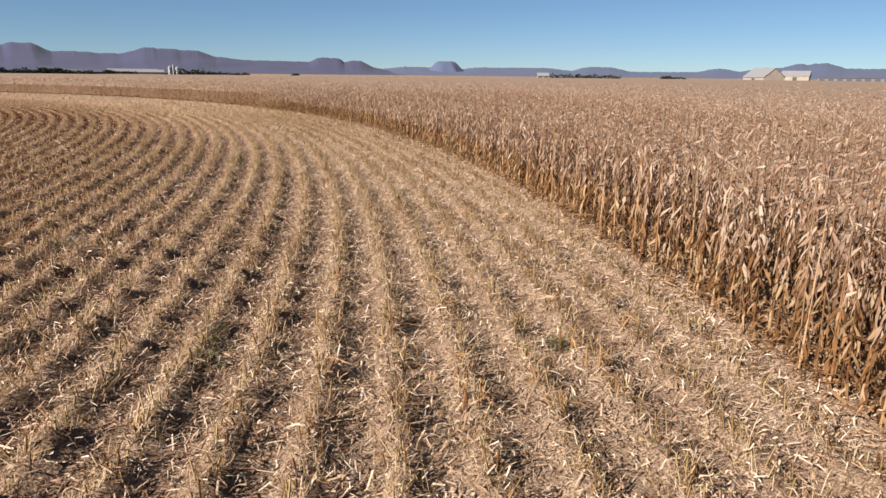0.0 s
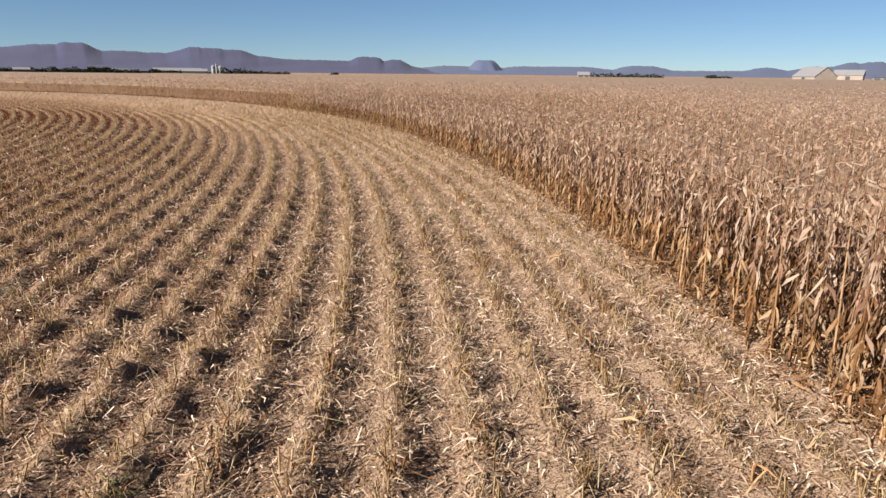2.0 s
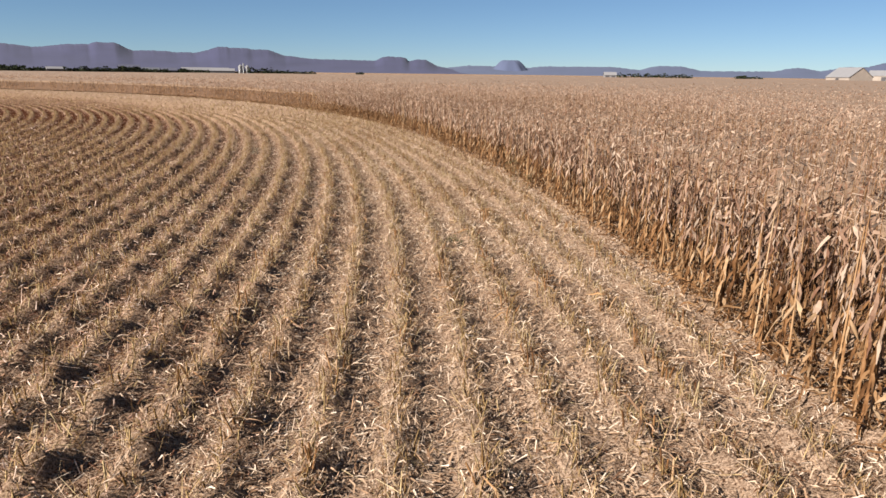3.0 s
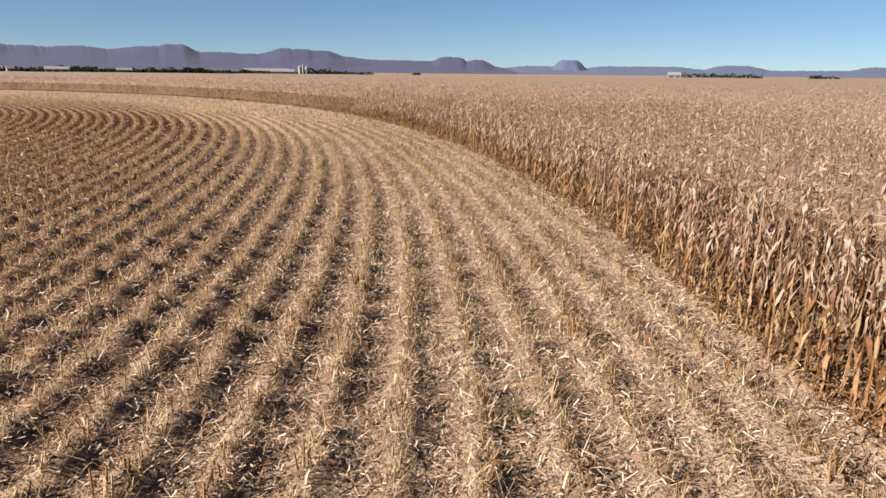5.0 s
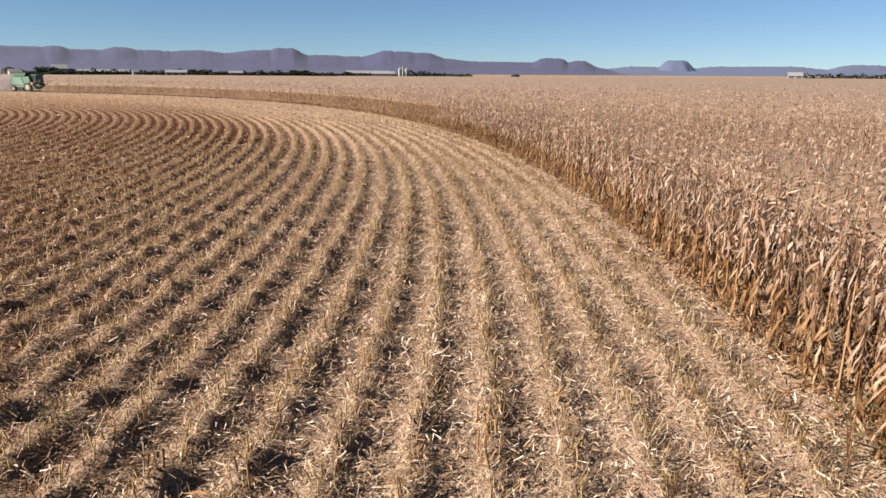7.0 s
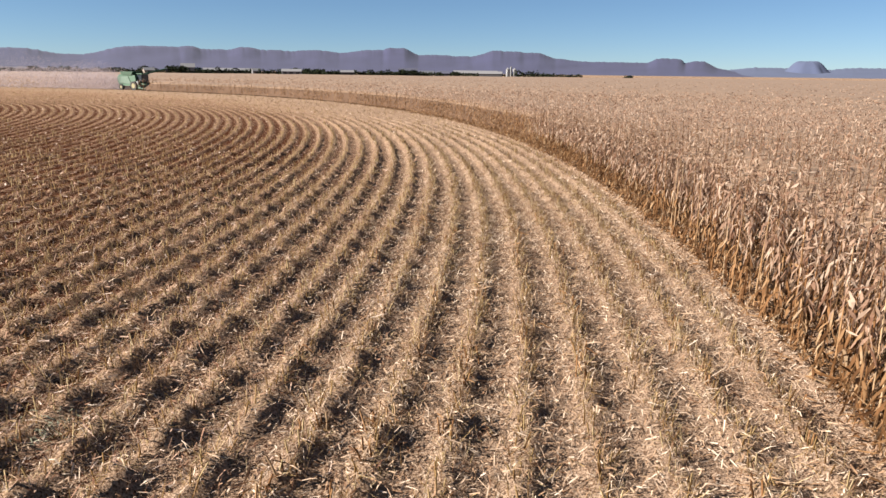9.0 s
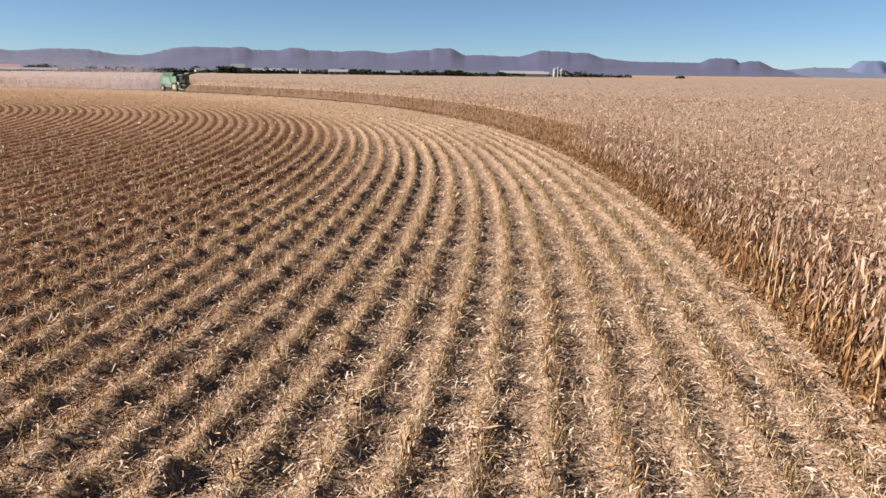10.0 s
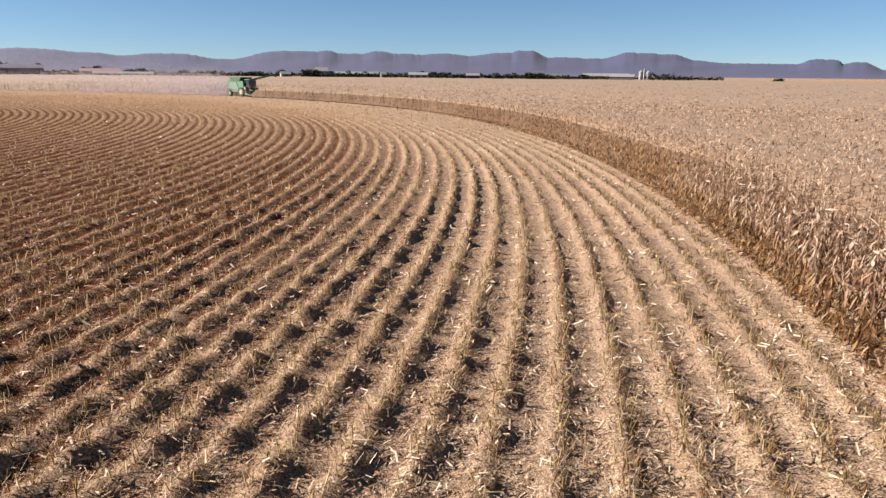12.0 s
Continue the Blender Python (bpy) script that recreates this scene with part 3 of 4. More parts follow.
def build_stubble():
    s = Soup()
    for near, nb, k in (((0, 9), 27, 2), ((9, 16), 18, 2), ((16, 34), 11, 2), ((34, 190), 5, 2)):
        r, a, d, p = row_spots(-80, -1, radians(2), radians(112), 0.12, near, 10, 1.35)
        new_cut = rng.uniform(RE - 13, RE - 5, len(r)) < r
        for part_of, trash, h, heap in ((new_cut, 1, 0.22, 0.5), (~new_cut, 2, 0.22, 1.0)):
            stubble(s, r[part_of], a[part_of], h if near[0] < 34 else 0.15, nb, k, 1.0 / p[part_of] ** 0.42, trash, heap if near[0] < 34 else 0.0)
    r, a, d, p = row_spots(0, 7, radians(COMBINE_A + 2), radians(125), 0.4, (0, 300), 60, 1.0)
    stubble(s, r, a, 0.25, 3, 2, np.full(len(r), 4.0))
    tagged(new("stubble_rows", s.mesh("stubble_rows", [m_stub, m_straw, m_straw_old], True)), "rows of cut maize stubble with shredded tan leaves", "stubble", kind="stuff")
    s = Soup()
    for d0, d1, dens in ((-0.4, 6.5, 500), (6.5, 60, 340)):
        r0, r1, b0, b1 = RE - d1, RE - d0, radians(2), radians(95)
        n = int(dens * (r1 * r1 - r0 * r0) / 2 * (b1 - b0))
        r, a = np.sqrt(rng.uniform(r0 * r0, r1 * r1, n)), rng.uniform(b0, b1, n)
        d = away(r, a)
        p = np.minimum(1, (4.5 / np.maximum(d, 1)) ** 2.25)
        keep = rng.uniform(0, 1, n) < p
        r, a, p, d = r[keep], a[keep], p[keep], d[keep]
        new_cut = rng.uniform(RE - 13, RE - 5, len(r)) < r
        curl = (d < 4.5) & (rng.uniform(0, 1, len(d)) < 0.5)
        for pick, mat, k in ((new_cut & curl, 1, 3), (new_cut & ~curl, 1, 2), (~new_cut & curl, 2, 3), (~new_cut & ~curl, 2, 2)):
            q = p[pick]
            litter(s, polar(r[pick], a[pick]), ground_z(r[pick], a[pick]) + rng.exponential(0.038, len(q)), 0.098 / q ** 0.06, 0.0112 / q ** 0.32, mat, k)
    tagged(new("straw_litter", s.mesh("straw_litter", [m_stub, m_straw, m_straw_old])), "chopped maize leaves and husks scattered between stubble rows", "straw", kind="stuff")


build_stubble()


def stubble_clump(seed):
    """A cut stool: short stalks and the torn leaves that hang on them."""
    g = random.Random(seed)
    clump = empty_thing("stubble_clump", Matrix(), "cut maize stubble with shredded yellowish leaves", "stubble", "stubble clumps")
    for i in range(3):
        s = Soup()
        x, y, h = g.gauss(0, 0.06), g.gauss(0, 0.06), g.uniform(0.14, 0.27)
        lean = (g.gauss(0, 0.05), g.gauss(0, 0.05))
        tubes(s, np.array([[(x, y, -0.05), (x + lean[0] * 0.6, y + lean[1] * 0.6, h * 0.6), (x + lean[0], y + lean[1], h)]]), np.array([[0.012, 0.011, 0.01]]), 6)
        ribbon_part("stalk", o_stub, clump, s)
    for i in range(6):
        one_blade("leaf", o_straw if i % 2 else o_stub, clump, (g.gauss(0, 0.06), g.gauss(0, 0.06), g.uniform(0.06, 0.22)), g.uniform(0, 6.3), g.uniform(0.12, 0.3), g.uniform(0.014, 0.03), g.uniform(0.2, 1.3), g.uniform(-1.2, 0.4), 4)
    return clump


clump_kinds = [stubble_clump(90 + i) for i in range(6)]
for i in range(200):
    a, k = radians(random.uniform(4.2, 27.0)), random.choice((1, 2, 3, 4, 5, 6, 7, 8, 9))
    r = RE - k * ROW + random.gauss(0, 0.05)
    m = stand(None, r, a, random.uniform(0, 360), float(ground_z(r, a)) * 0.6)
    if i < len(clump_kinds):
        clump_kinds[i].matrix_world = m
    else:
        copy_thing(clump_kinds[i % len(clump_kinds)], m)


# ---- weeds ----
def weed(d_in, deg, height, spread, seed, mat, label):
    r, a = RE - d_in, radians(deg)
    t = empty_thing("weed", stand(None, r, a, seed * 31, float(ground_z(r, a)) * 0.5), label, "weed", "weeds in the field")
    g = np.random.default_rng(seed)
    for i in range(4):
        s = Soup()
        q, lean = g.uniform(0, 6.3), g.uniform(0.2, 0.8) * spread
        tubes(s, np.array([[(0, 0, -0.03), (lean * 0.4 * math.cos(q), lean * 0.4 * math.sin(q), height * 0.6), (lean * math.cos(q), lean * math.sin(q), height * g.uniform(0.75, 1.0))]]), np.array([[0.007, 0.005, 0.002]]), 4)
        ribbon_part("stem", o_stub, t, s)
    s = Soup()
    n = 150
    c = np.stack([g.normal(0, spread * 0.42, n), g.normal(0, spread * 0.42, n), g.uniform(0.05, 1, n) * height], -1)
    blades(s, c, g.uniform(0, 6.3, n), g.uniform(0.04, 0.11, n), g.uniform(0.008, 0.02, n), g.uniform(-0.2, 1.3, n), g.uniform(-1, 0.6, n), 3)
    ribbon_part("foliage", mat, t, s)


for w_in, w_deg, w_h, w_s in ((0.38, 15.1, 0.7, 0.34), (0.34, 14.35, 0.5, 0.34), (6.6, 5.6, 0.3, 0.26), (6.7, 5.95, 0.26, 0.24), (3.4, 11.2, 0.18, 0.18), (8.3, 15.1, 0.24, 0.26), (2.6, 5.7, 0.16, 0.18)):
    weed(w_in, w_deg, w_h, w_s, int(w_deg * 10), m_weed, "dull green weed tuft among the maize trash")
weed(8.75, 19.7, 0.24, 0.34, 9, m_weed_grey, "pale grey-green weed between the stubble rows")
weed(10.2, 8.65, 0.26, 0.4, 7, m_weed_grey, "pale grey-green weed between the stubble rows")

# ---- hills ----
def bearing(az, d):
    """A spot at az degrees left of +y, d metres from the start."""
    return -d * math.sin(radians(az)), d * math.cos(radians(az))


def mesa(az, top_half, base_half, rise, dist, mat, seed):
    """A hill with gullied slopes and a flat or rounded top; widths and rise in degrees as seen from the field."""
    bm = bmesh.new()
    top, base, height = radians(top_half) * dist, radians(base_half) * dist, math.tan(radians(rise)) * dist + 4
    deep = max(base * 0.5, 160)
    rings, seg = 10, 96
    grid = []
    for i in range(rings):
        u = i / (rings - 1)
        ring = []
        for j in range(seg):
            a = 2 * math.pi * j / seg
            ca_, sa_ = math.cos(a), math.sin(a)
            rough = 1 + 0.10 * noise.noise((ca_ * 2.2 + seed * 7, sa_ * 2.2, u))
            w = base + (top - base) * (u ** 0.75)
            d = deep + (deep * 0.5 * top / max(base, 1) - deep) * (u ** 0.75)
            z = height * (u * u * (3 - 2 * u)) * (1 + 0.05 * u * noise.noise((ca_ * 3 + seed * 3, sa_ * 3, 5)))
            ring.append(bm.verts.new((w * rough * ca_, d * rough * sa_, z)))
        grid.append(ring)
    for i in range(rings - 1):
        for j in range(seg):
            bm.faces.new((grid[i][j], grid[i][(j + 1) % seg], grid[i + 1][(j + 1) % seg], grid[i + 1][j]))
    cap = bm.verts.new((0, 0, height * (1.0 + 0.04 * noise.noise((seed, 3, 1)))))
    for j in range(seg):
        bm.faces.new((grid[-1][j], grid[-1][(j + 1) % seg], cap))
    me = bpy.data.meshes.new("mesa")
    bm.to_mesh(me)
    bm.free()
    for p in me.polygons:
        p.use_smooth = True
    me.materials.append(mat)
    ob = new("mesa", me)
    x, y = bearing(az, dist)
    ob.matrix_world = pose(x, y, -1, 0, 0, az)
    return tagged(ob, "hazy purple-grey flat-topped hill on the horizon", "hill", "hills on the horizon")


def hill_form(az, c, top, base):
    """1 on the flat top, a short steep brow, then a long slope to the foot."""
    u = np.clip((np.abs(az - c) - top) / (1.3 * (base - top)), 0, 1)
    return 0.55 * (1 - u) ** 1.25 + 0.45 * (1 - u * u * (3 - 2 * u))


def build_range(name, peaks, a0, a1, dist, floors, mat, label, seed):
    """A continuous range along the horizon: bearings and rises in degrees; floors are the saddles between the peaks."""
    az = np.arange(a0, a1, 0.1)
    bent = az + np.array([0.12 * noise.noise((x * 0.5, seed, 20)) + 0.08 * noise.noise((x * 1.3, seed, 23)) for x in az])
    rise = np.interp(az, *zip(*floors))
    low = rise.copy()
    for c, top, base, h in peaks:
        rise = np.maximum(rise, low + (h - low) * hill_form(bent, c, top, base))
    rise *= np.clip((az - a0) / 3, 0, 1) ** 0.5 * np.clip((a1 - az) / 3, 0, 1) ** 0.5
    rise += 0.035 * np.array([noise.noise((x * 0.5, seed, 0)) + 0.8 * noise.noise((x * 1.4, seed, 3)) for x in az])
    crest = 0.05 * np.array([noise.noise((x * 3.5, seed, 6)) + 0.7 * noise.noise((x * 8, seed, 8)) for x in az])
    steps = np.linspace(0, 1, 14)
    v = np.zeros((len(steps), len(az), 3))
    for i, u in enumerate(steps):
        gully = np.array([noise.noise((x * 0.4 + u, u * 2.2 + seed, 9)) + 0.4 * noise.noise((x * 1.1 - u * 2, u * 4.5, 12 + seed)) for x in az])
        d = dist - 1100 * (1 - u) + 55 * gully * np.sin(np.pi * u)
        z = np.tan(np.radians(np.maximum(rise + crest * u ** 6, 0.02))) * dist * (u ** 1.3)
        v[i] = np.stack([-d * np.sin(np.radians(az)), d * np.cos(np.radians(az)), z + 3 * u - 1], -1)
    back = v[-1].copy()
    back[:, :2] *= 1 + 250 / dist
    back[:, 2] = -1
    v = np.concatenate([v, back[None]])
    n, k = v.shape[:2]
    i, j = np.meshgrid(np.arange(n - 1), np.arange(k - 1), indexing="ij")
    s = Soup()
    s.add(v, np.stack([i * k + j, i * k + j + 1, (i + 1) * k + j + 1, (i + 1) * k + j], -1))
    tagged(new(name, s.mesh(name, [mat], True)), label, "mountains", kind="structure")


PEAKS = ((31.8, 0.7, 1.7, 1.98), (33.6, 0.5, 2.8, 1.80), (38.7, 0.4, 2.2, 1.72), (42.2, 0.5, 2.5, 1.66), (44.1, 0.25, 1.7, 1.85), (46.0, 0.8, 2.0, 1.62), (48.4, 0.25, 1.2, 1.84), (50.6, 1.4, 4.4, 1.76), (23.3, 0.3, 1.7, 1.86),
         (22.2, 0.7, 2.4, 1.80), (20.7, 0.9, 2.3, 1.71), (18.3, 0.2, 1.1, 1.26), (9.45, 0.75, 1.4, 1.32), (7.1, 0.3, 1.2, 1.12), (60.8, 1.2, 3.2, 1.40), (66.5, 0.8, 2.2, 1.38), (70.0, 0.9, 4.0, 1.58), (28.6, 0.4, 1.6, 1.46))
build_range("mountain_range", PEAKS, 3.0, 88.0, 4300, ((3, 0.40), (5.6, 0.62), (8, 0.88), (11, 0.98), (16, 1.04), (19, 1.22), (26, 1.38), (36, 1.46), (48, 1.50), (53, 1.40), (55.5, 1.06), (58, 1.06), (64, 1.16), (76, 1.20), (90, 1.20)), m_hill_hazed,
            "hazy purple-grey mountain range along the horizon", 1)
build_range("far_ridge", ((-6.2, 2.6, 5.0, 0.68), (-13.4, 0.9, 2.2, 0.78), (-22.7, 0.4, 1.5, 0.69), (-26.6, 0.8, 2.4, 0.80), (-28.3, 0.2, 2.0, 1.08), (-29.8, 0.25, 2.4, 1.15), (2.0, 1.0, 3.0, 0.66), (-33.2, 1.5, 4.0, 0.76)), -44.0, 8.0, 4600, ((-50, 0.44), (8, 0.44)), m_hill_hazed_far,
            "hazy pale bluish low ridge on the far horizon", 2)
for n_hill, (h_az, h_top, h_base, h_rise, h_d, h_m) in enumerate(((-0.5, 0.6, 2.3, 1.12, 4250, m_hill_hazed_far),)):
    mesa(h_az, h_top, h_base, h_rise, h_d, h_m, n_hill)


# ---- harvester ----
def harvester(m):
    """Faces +y in its own frame; the unloading pipe is swung out to its left (-x)."""
    h = empty_thing("combine_harvester", m, "green combine harvester with its unloading pipe swung out beside standing maize", "harvester")
    part("body", prism([(-3.6, 1.5), (-3.9, 2.0), (-3.7, 3.0), (-2.8, 3.3), (2.0, 3.3), (2.2, 1.2), (0.5, 0.9), (-2.4, 1.0)], -1.5, 1.5), m_green, h)
    # sunlight on this flank is put into the panel's paler green
    part("side_panel", prism([(-3.4, 1.55), (-3.5, 2.9), (-0.2, 3.1), (0.6, 1.4)], 1.5, 1.6), m_green_sunlit, h, "side panel with sunlight put into its paler green")
    part("grain_tank", prism([(-2.2, 3.3), (-2.7, 4.1), (1.5, 4.1), (1.0, 3.3)], -1.6, 1.6), m_green_dark, h, "dark green open grain tank extension")
    part("engine_cover", boxed(-1.2, 1.2, -3.75, -2.4, 3.0, 3.5, 0.1), m_green, h)
    part("rear_hood", boxed(-0.9, 0.9, -4.4, -3.6, 1.1, 2.3, 0.15), m_dark, h, "dark straw outlet hood")
    cab = part("cab", boxed(-1.0, 1.0, 2.0, 3.7, 1.9, 3.5, 0.15), m_glass, h, "dark glazed cab")
    part("cab_roof", boxed(-1.1, 1.1, 1.9, 3.9, 3.48, 3.7, 0.08), m_green, cab)
    for x in (-1.75, 1.75):
        w = part("front_wheel", cyl(0.98, 0.75, pose(x, 1.9, 0.98, 0, 90, 0), 28), m_tyre, h)
        part("rim", cyl(0.55, 0.78, pose(x, 1.9, 0.98, 0, 90, 0), 20), m_yellow, w, "yellow rim")
        w = part("rear_wheel", cyl(0.66, 0.5, pose(x * 0.88, -2.6, 0.66, 0, 90, 0), 24), m_tyre, h)
        part("rim", cyl(0.36, 0.53, pose(x * 0.88, -2.6, 0.66, 0, 90, 0), 20), m_yellow, w, "yellow rim")
    part("feeder_house", prism([(2.0, 1.2), (2.0, 2.0), (4.6, 1.1), (4.6, 0.5)], -0.7, 0.7), m_green, h)
    head = part("maize_head", prism([(4.4, 0.35), (4.4, 1.25), (4.9, 1.3), (5.2, 0.5), (5.2, 0.3)], -3.05, 3.05), m_green_dark, h)
    for i in range(9):
        part("row_snout", cyl(0.26, 1.7, pose(-3.04 + i * 0.76, 5.9, 0.42, -96, 0, 0), 10, 0.04), m_green_dark, head)
    a, b = Vector((-1.3, 0.6, 3.4)), Vector((-8.3, 1.6, 4.75))
    pipe = part("unloading_pipe", cyl(0.2, (b - a).length, Matrix.Translation((a + b) / 2) @ (b - a).to_track_quat("Z", "Y").to_matrix().to_4x4(), 14), m_green_dark, h, "dark unloading pipe swung out")
    part("spout", cyl(0.26, 0.7, pose(b.x - 0.1, b.y, b.z - 0.2, 0, -30, 0), 12, 0.2), m_dark, pipe)
    part("ladder", boxed(1.55, 1.75, 2.6, 3.1, 0.6, 2.0, 0.02), m_steel, h)
    part("exhaust", cyl(0.09, 0.9, pose(0.9, -2.0, 3.8), 10), m_steel, h)
    return h


ca = radians(COMBINE_A)
combine = harvester(pose(CX + (RE + SWATH / 2) * math.cos(ca), CY + (RE + SWATH / 2) * math.sin(ca), 0, 0, 0, COMBINE_A + 180))
combine.scale = (0.80, 0.80, 0.82)


# ---- dust behind the harvester ----
def build_dust():
    s = Soup()
    n = 84000
    back = np.concatenate([rng.exponential(1.0, n // 2) * 30, rng.uniform(0, 120, n - n // 2)])
    a = radians(COMBINE_A + 1.2) + np.minimum(back, 130) / RE
    puff = 0.5 + 0.5 * np.sin(back * 0.23) * np.sin(back * 0.11 + 1)
    r = RE + SWATH / 2 + rng.normal(0, 1.2 + back * 0.12, n)
    z = rng.uniform(0, 1, n) ** 1.15 * (2.8 + np.minimum(back, 45) * 0.15) * (0.55 + 0.8 * puff) * (0.8 + 0.25 * np.sin(r * 0.9 + back * 0.5))
    keep = z < 10.0
    p = np.concatenate([polar(r, a), z[:, None] + 0.1], 1)[keep]
    n = len(p)
    size = rng.uniform(0.028, 0.05, n) * np.where(p[:, 2] > 4, 0.62, 1.0)
    az = rng.uniform(0, 6.3, n)
    w = np.stack([np.cos(az), np.sin(az), rng.normal(0, 0.4, n)], -1) * size[:, None]
    up = np.stack([rng.normal(0, 0.3, n), rng.normal(0, 0.3, n), np.ones(n)], -1) * size[:, None]
    strips(s, np.stack([p - up, p + up], 1), np.stack([w, w], 1), 0)
    ob = new("dust_cloud", s.mesh("dust_cloud", [m_dust]))
    tagged(ob, "pale pinkish dust drifting behind the harvester", "dust", kind="stuff")


build_dust()


# ---- far farmyards ----
def shed(az, d, length, width, eave, ridge, turn, roof, wall, label, name="barn", doors=1):
    x, y = bearing(az, d)
    b = empty_thing(name, pose(x, y, 0, 0, 0, az + turn), label, name.replace("_", " "), "farm buildings")
    w, l = width / 2, length / 2
    part("wall", prism([(-w, 0), (-w, eave), (0, ridge - 0.2), (w, eave), (w, 0)], -l, l), wall, b)
    for sgn in (-1, 1):
        part("roof", prism([(0, ridge), (0, ridge + 0.25), (sgn * (w + 0.6), eave), (sgn * (w + 0.6), eave - 0.25)], -l - 0.5, l + 0.5), roof, b)
    # the walls have no holes: dark slabs stand for shade inside open doorways
    for i in range(doors):
        x = (i + 0.5) * length / doors - l
        part("door", boxed(x - 1.9, x + 1.9, -w - 0.12, -w + 0.1, 0, eave * 0.8), m_dark, b, "dark slab standing for the shade in an open doorway")
    return b


shed(-25.9, 700, 28, 23, 4.2, 12.4, -50, m_white, m_wall_tan, "long white-roofed barn beyond the maize field")
shed(-28.1, 760, 25, 16, 6.0, 10.6, -6, m_white, m_wall_tan, "pale-roofed shed beyond the maize field")
shed(-33.6, 610, 86, 9, 4.2, 5.4, 3, m_dark_roof, m_roof_grey, "long low open cattle shed with a dark roof", "cattle_shed", 14)
shed(-8.75, 720, 12, 8, 3.6, 6.4, 8, m_white, m_white, "small white farm house at the field's far side", "house", 2)
shed(30.1, 773, 20, 10, 3.5, 8.0, 6, m_dark_roof, m_dark, "dark-roofed barn among trees")
shed(28.6, 795, 17, 9, 3.0, 5.5, -4, m_roof_grey, m_wall_tan, "low grey-roofed farm shed by trees", "shed", 2)
shed(27.3, 790, 16, 9, 3.0, 5.5, 4, m_dark_roof, m_dark, "low dark-roofed farm shed by trees", "shed", 2)
shed(24.6, 835, 52, 14, 3.6, 6.4, 3, m_white, m_wall_tan, "very long white-roofed farm shed", "barn", 5)
shed(23.3, 800, 26, 10, 3.2, 5.6, -3, m_white, m_dark, "white-roofed open farm shed", "shed", 3)
shed(47.5, 824, 14, 11, 6.5, 10.5, 4, m_white, m_white, "tall white farm building", "barn", 1)
shed(45.0, 826, 60, 12, 3.6, 6.0, 2, m_white, m_hedge_wall, "long pale-roofed greenhouse beside dark hedges", "greenhouse", 6)
shed(39.5, 746, 20, 10, 3.4, 5.6, -5, m_white, m_white, "white farm shed with a low roof", "shed", 3)
shed(35.1, 767, 14, 8, 3.2, 5.0, 4, m_white, m_white, "white farm shed with dark doorways", "shed", 5)
shed(42.4, 800, 9, 7, 3.4, 6.0, 20, m_white, m_white, "small white farm house", "house", 1)
shed(63.2, 665, 30, 12, 4.0, 6.2, 5, m_red_roof, m_wall_tan, "dull red-roofed farm shed by trees", "shed", 3)
shed(61.5, 628, 44, 8, 2.6, 3.8, 2, m_white, m_white, "long low white farm shed", "shed", 6)
shed(68.0, 643, 30, 14, 6.0, 8.5, 3, m_dark_roof, m_dark, "large dark barn behind drifting dust", "barn", 2)
shed(59.4, 700, 34, 9, 3.0, 4.6, 3, m_roof_grey, m_hedge_wall, "long low grey-roofed farm shelter", "shelter", 4)
shed(50.2, 760, 10, 7, 3.0, 5.4, 15, m_white, m_wall_tan, "small pale farm house", "house", 1)


def silo(az, d, radius, height):
    x, y = bearing(az, d)
    b = empty_thing("grain_silo", pose(x, y, 0), "white metal grain silo with a conical roof", "silo", "grain silos")
    part("wall", cyl(radius, height, pose(0, 0, height / 2), 24), m_white, b)
    part("roof", cyl(radius * 1.04, radius * 0.8, pose(0, 0, height + radius * 0.4), 24, 0.3), m_white, b)
    part("ladder", boxed(-0.3, 0.3, -radius - 0.3, -radius, 0.5, height), m_steel, b)


silo(21.9, 812, 2.3, 8.5)
silo(21.35, 814, 2.4, 8.0)
silo(21.65, 818, 1.0, 11.0)


def tree(az, d, height, spread, seed, label="dark green farmyard tree with an uneven crown", group="farm trees"):
    """Tapered trunk, limbs and a crown of separate leaf sprays."""
    x, y = bearing(az, d)
    t = empty_thing("tree", pose(x, y, 0, 0, 0, seed * 47), label, "tree", group)
    g = np.random.default_rng(seed)
    s = Soup()
    p = np.array([[[0, 0, 0], [0.1, 0, height * 0.3], [0.0, 0.1, height * 0.75]]], float)
    tubes(s, p, np.array([[0.03, 0.022, 0.006]]) * height, 8)
    for i in range(6):
        q = g.uniform(0, 6.3)
        e = np.array([math.cos(q) * spread * 0.6, math.sin(q) * spread * 0.6, height * g.uniform(0.5, 0.85)])
        tubes(s, np.array([[[0.05, 0, height * 0.28], e * [0.5, 0.5, 0.8], e]]), np.array([[0.014, 0.009, 0.003]]) * height, 5)
    ob = new("trunk", s.mesh("trunk", [m_bark]))
    ob.parent = t
    s = Soup()
    cen = np.stack([g.normal(0, spread * 0.42, 16), g.normal(0, spread * 0.42, 16), g.uniform(0.3, 0.9, 16) * height], -1)
    n = 420
    c = cen[g.integers(0, 16, n)] + g.normal(0, 1, (n, 3)) * [spread * 0.2, spread * 0.2, height * 0.1]
    c[:, 2] = np.maximum(c[:, 2], height * 0.12)
    blades(s, c, g.uniform(0, 6.3, n), np.full(n, spread * 0.4), np.full(n, spread * 0.26), g.uniform(-0.5, 1.2, n), g.uniform(-1.2, 0.5, n), 3)
    ob = new("crown", s.mesh("crown", [m_tree]))
    ob.parent = t


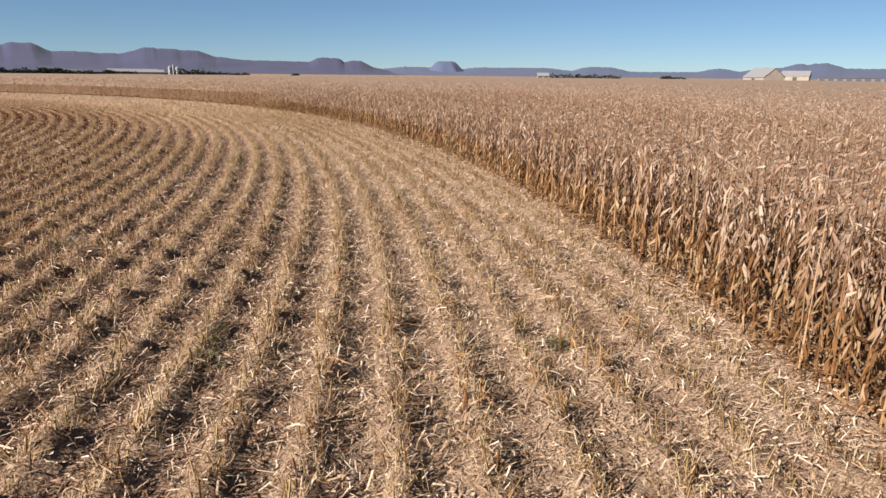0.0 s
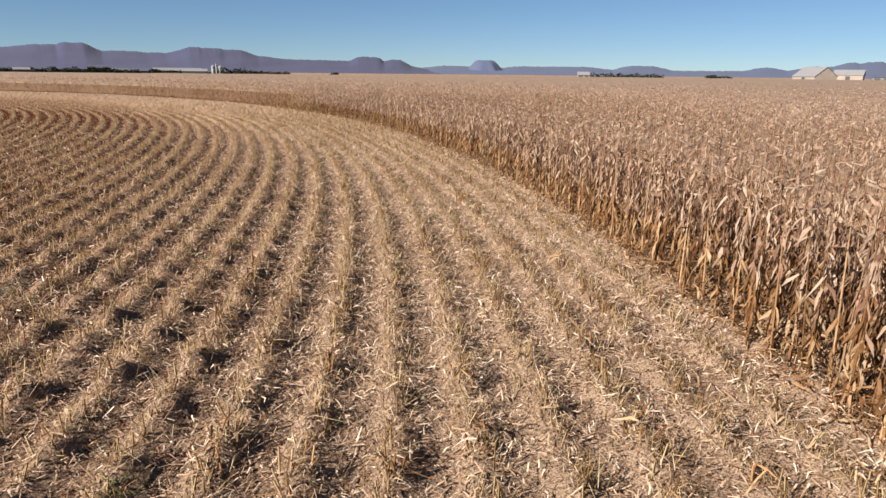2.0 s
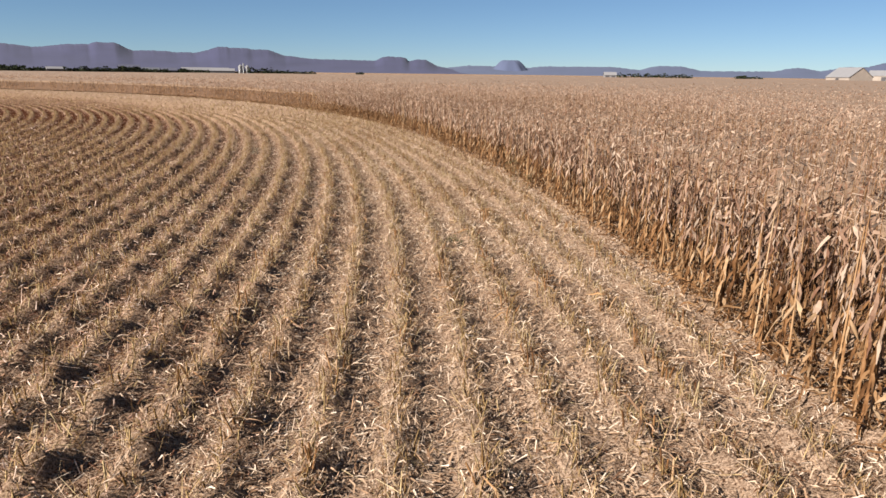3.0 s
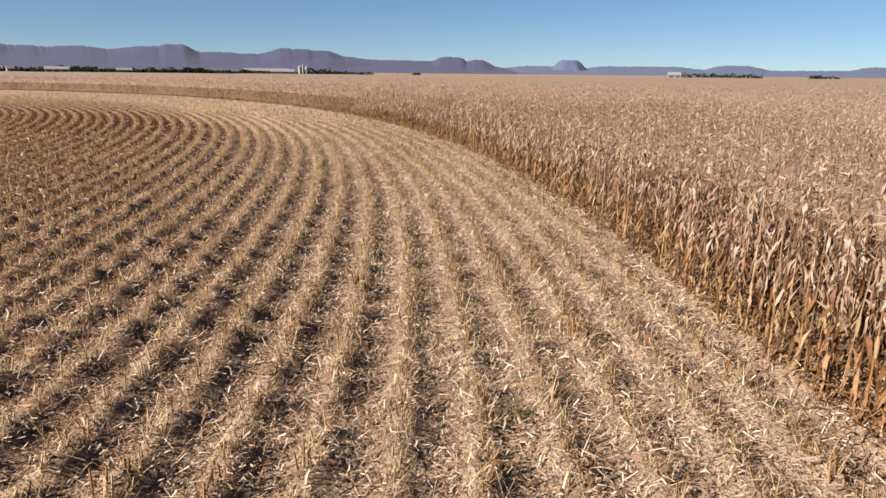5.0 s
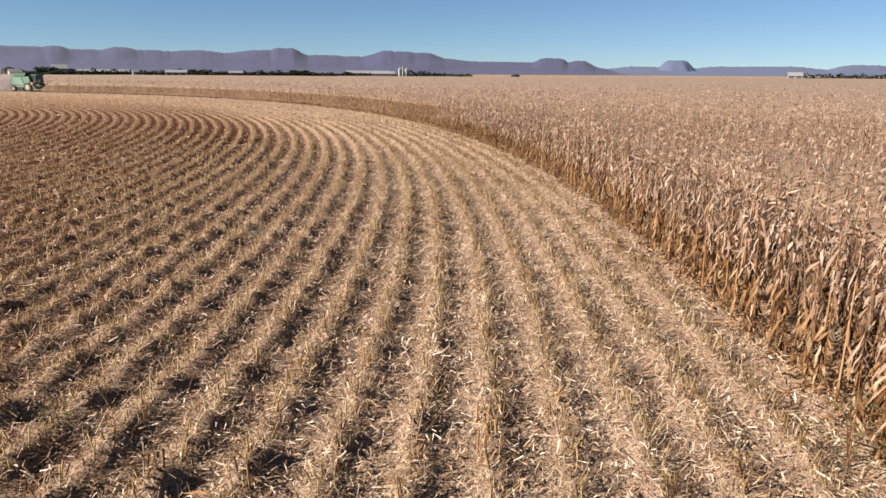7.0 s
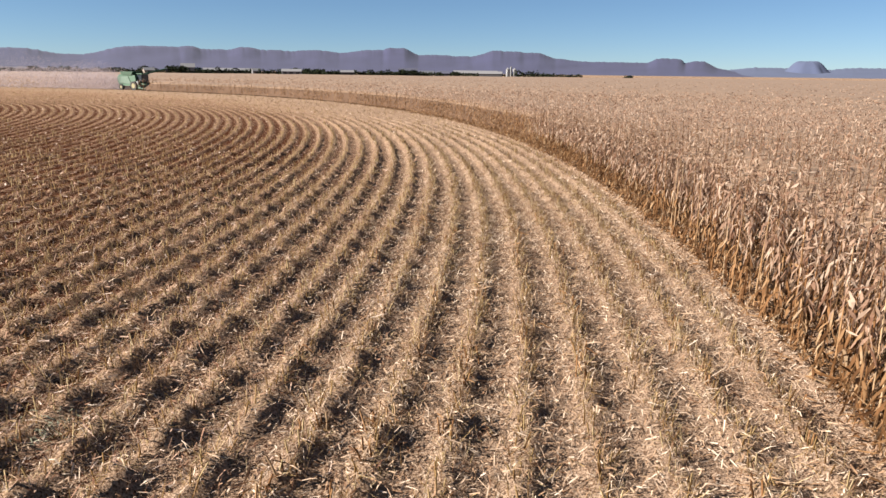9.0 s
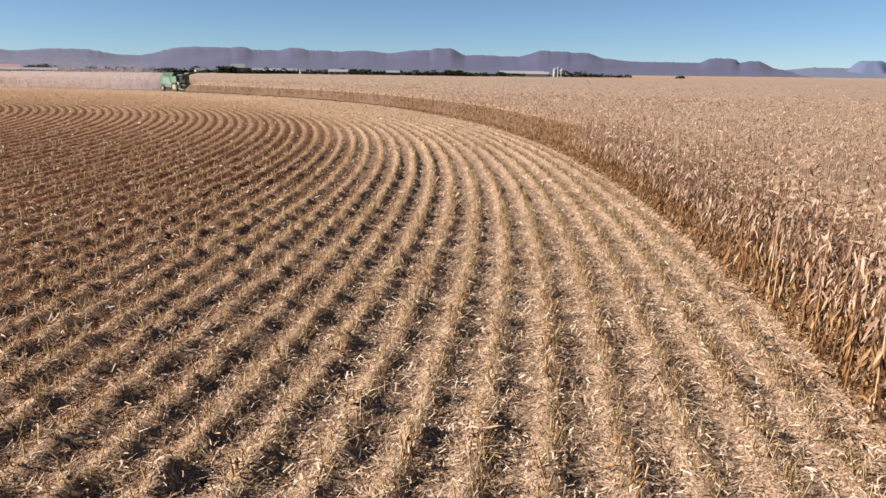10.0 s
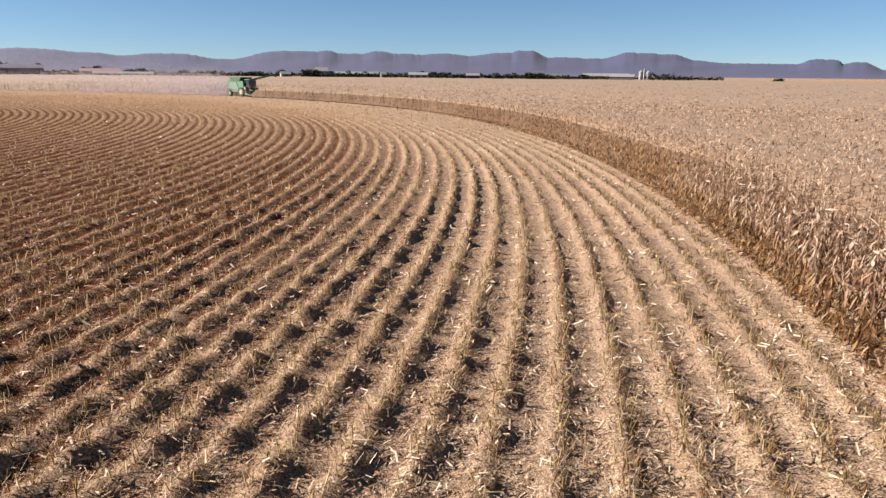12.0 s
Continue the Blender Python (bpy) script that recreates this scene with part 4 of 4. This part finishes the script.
TREES = (  # bearing, distance, height, half spread
    (30.6, 765, 8, 5), (29.6, 760, 7, 4.5), (26.2, 800, 6, 4), (48.6, 783, 9, 5), (48.0, 780, 8.5, 5), (50.6, 783, 8, 4.5), (50.0, 790, 6.5, 4),
    (39.2, 790, 8, 5), (38.3, 786, 8.5, 5), (37.5, 790, 7.5, 4.5), (30.3, 786, 7, 4), (64.2, 680, 8.5, 4.5), (63.5, 690, 9.5, 4.5), (61.0, 668, 7, 4), (60.4, 668, 8, 4.5),
    (69.6, 700, 13, 5), (67.2, 690, 12, 4), (45.3, 840, 8, 4), (-18.9, 853, 5, 5), (57.6, 700, 7, 4), (55.8, 720, 6, 5), (52.5, 760, 6, 5))
for n_tree, (t_az, t_d, t_h, t_s) in enumerate(TREES):
    tree(t_az, t_d, t_h * 0.8, t_s * 1.2, n_tree)
tree(12.1, 574, 3.0, 3.6, 77, "low brown-green lone bush at the field's far edge", "field bushes")


def hedge(az, d, length, height, turn=0.0):
    """A dense shelter belt, leaves past counting."""
    x, y = bearing(az, d)
    g = np.random.default_rng(int(abs(az) * 100))
    n = int(length * 8)
    s = Soup()
    top = height * (0.75 + 0.25 * np.sin(np.linspace(0, length * 0.5, n)) * np.sin(np.linspace(1, length * 0.17, n)))
    c = np.stack([np.linspace(-length / 2, length / 2, n), g.normal(0, 0.9, n), g.uniform(0.0, 1, n) * top], -1)
    blades(s, c, g.uniform(0, 6.3, n), np.full(n, 1.9), np.full(n, 2.3), g.uniform(0, 1.3, n), g.uniform(-1, 0.6, n), 3)
    ob = new("hedge", s.mesh("hedge", [m_tree]))
    ob.matrix_world = pose(x, y, 0, 0, 0, az + turn)
    tagged(ob, "dark green shelter belt of dense bushes", "hedge", kind="stuff")


for h_az, h_d, h_len, h_h in ((-10.4, 763, 26, 5.5), (-13.3, 803, 44, 5.5), (-19.3, 853, 26, 3.5), (20.1, 774, 27, 7), (18.6, 794, 13, 4.5), (32.3, 728, 24, 5.5), (41.3, 790, 22, 5.5), (36.4, 775, 22, 5), (33.8, 790, 20, 5),
                              (44.6, 800, 56, 5.5), (55, 720, 70, 4.5), (65.6, 690, 40, 5), (71.5, 690, 40, 6), (28.9, 780, 40, 4), (25.5, 810, 60, 3.5), (62, 720, 50, 6), (51.5, 800, 40, 4), (58, 690, 60, 4), (68.8, 660, 50, 4.5), (38, 770, 60, 3.5), (30.5, 770, 50, 3.5), (47.5, 790, 40, 3.5)):
    hedge(h_az, h_d, h_len * 1.15, h_h * 1.1)
for h_az in range(18, 78, 4):
    hedge(h_az, 880, 64, 3.6)
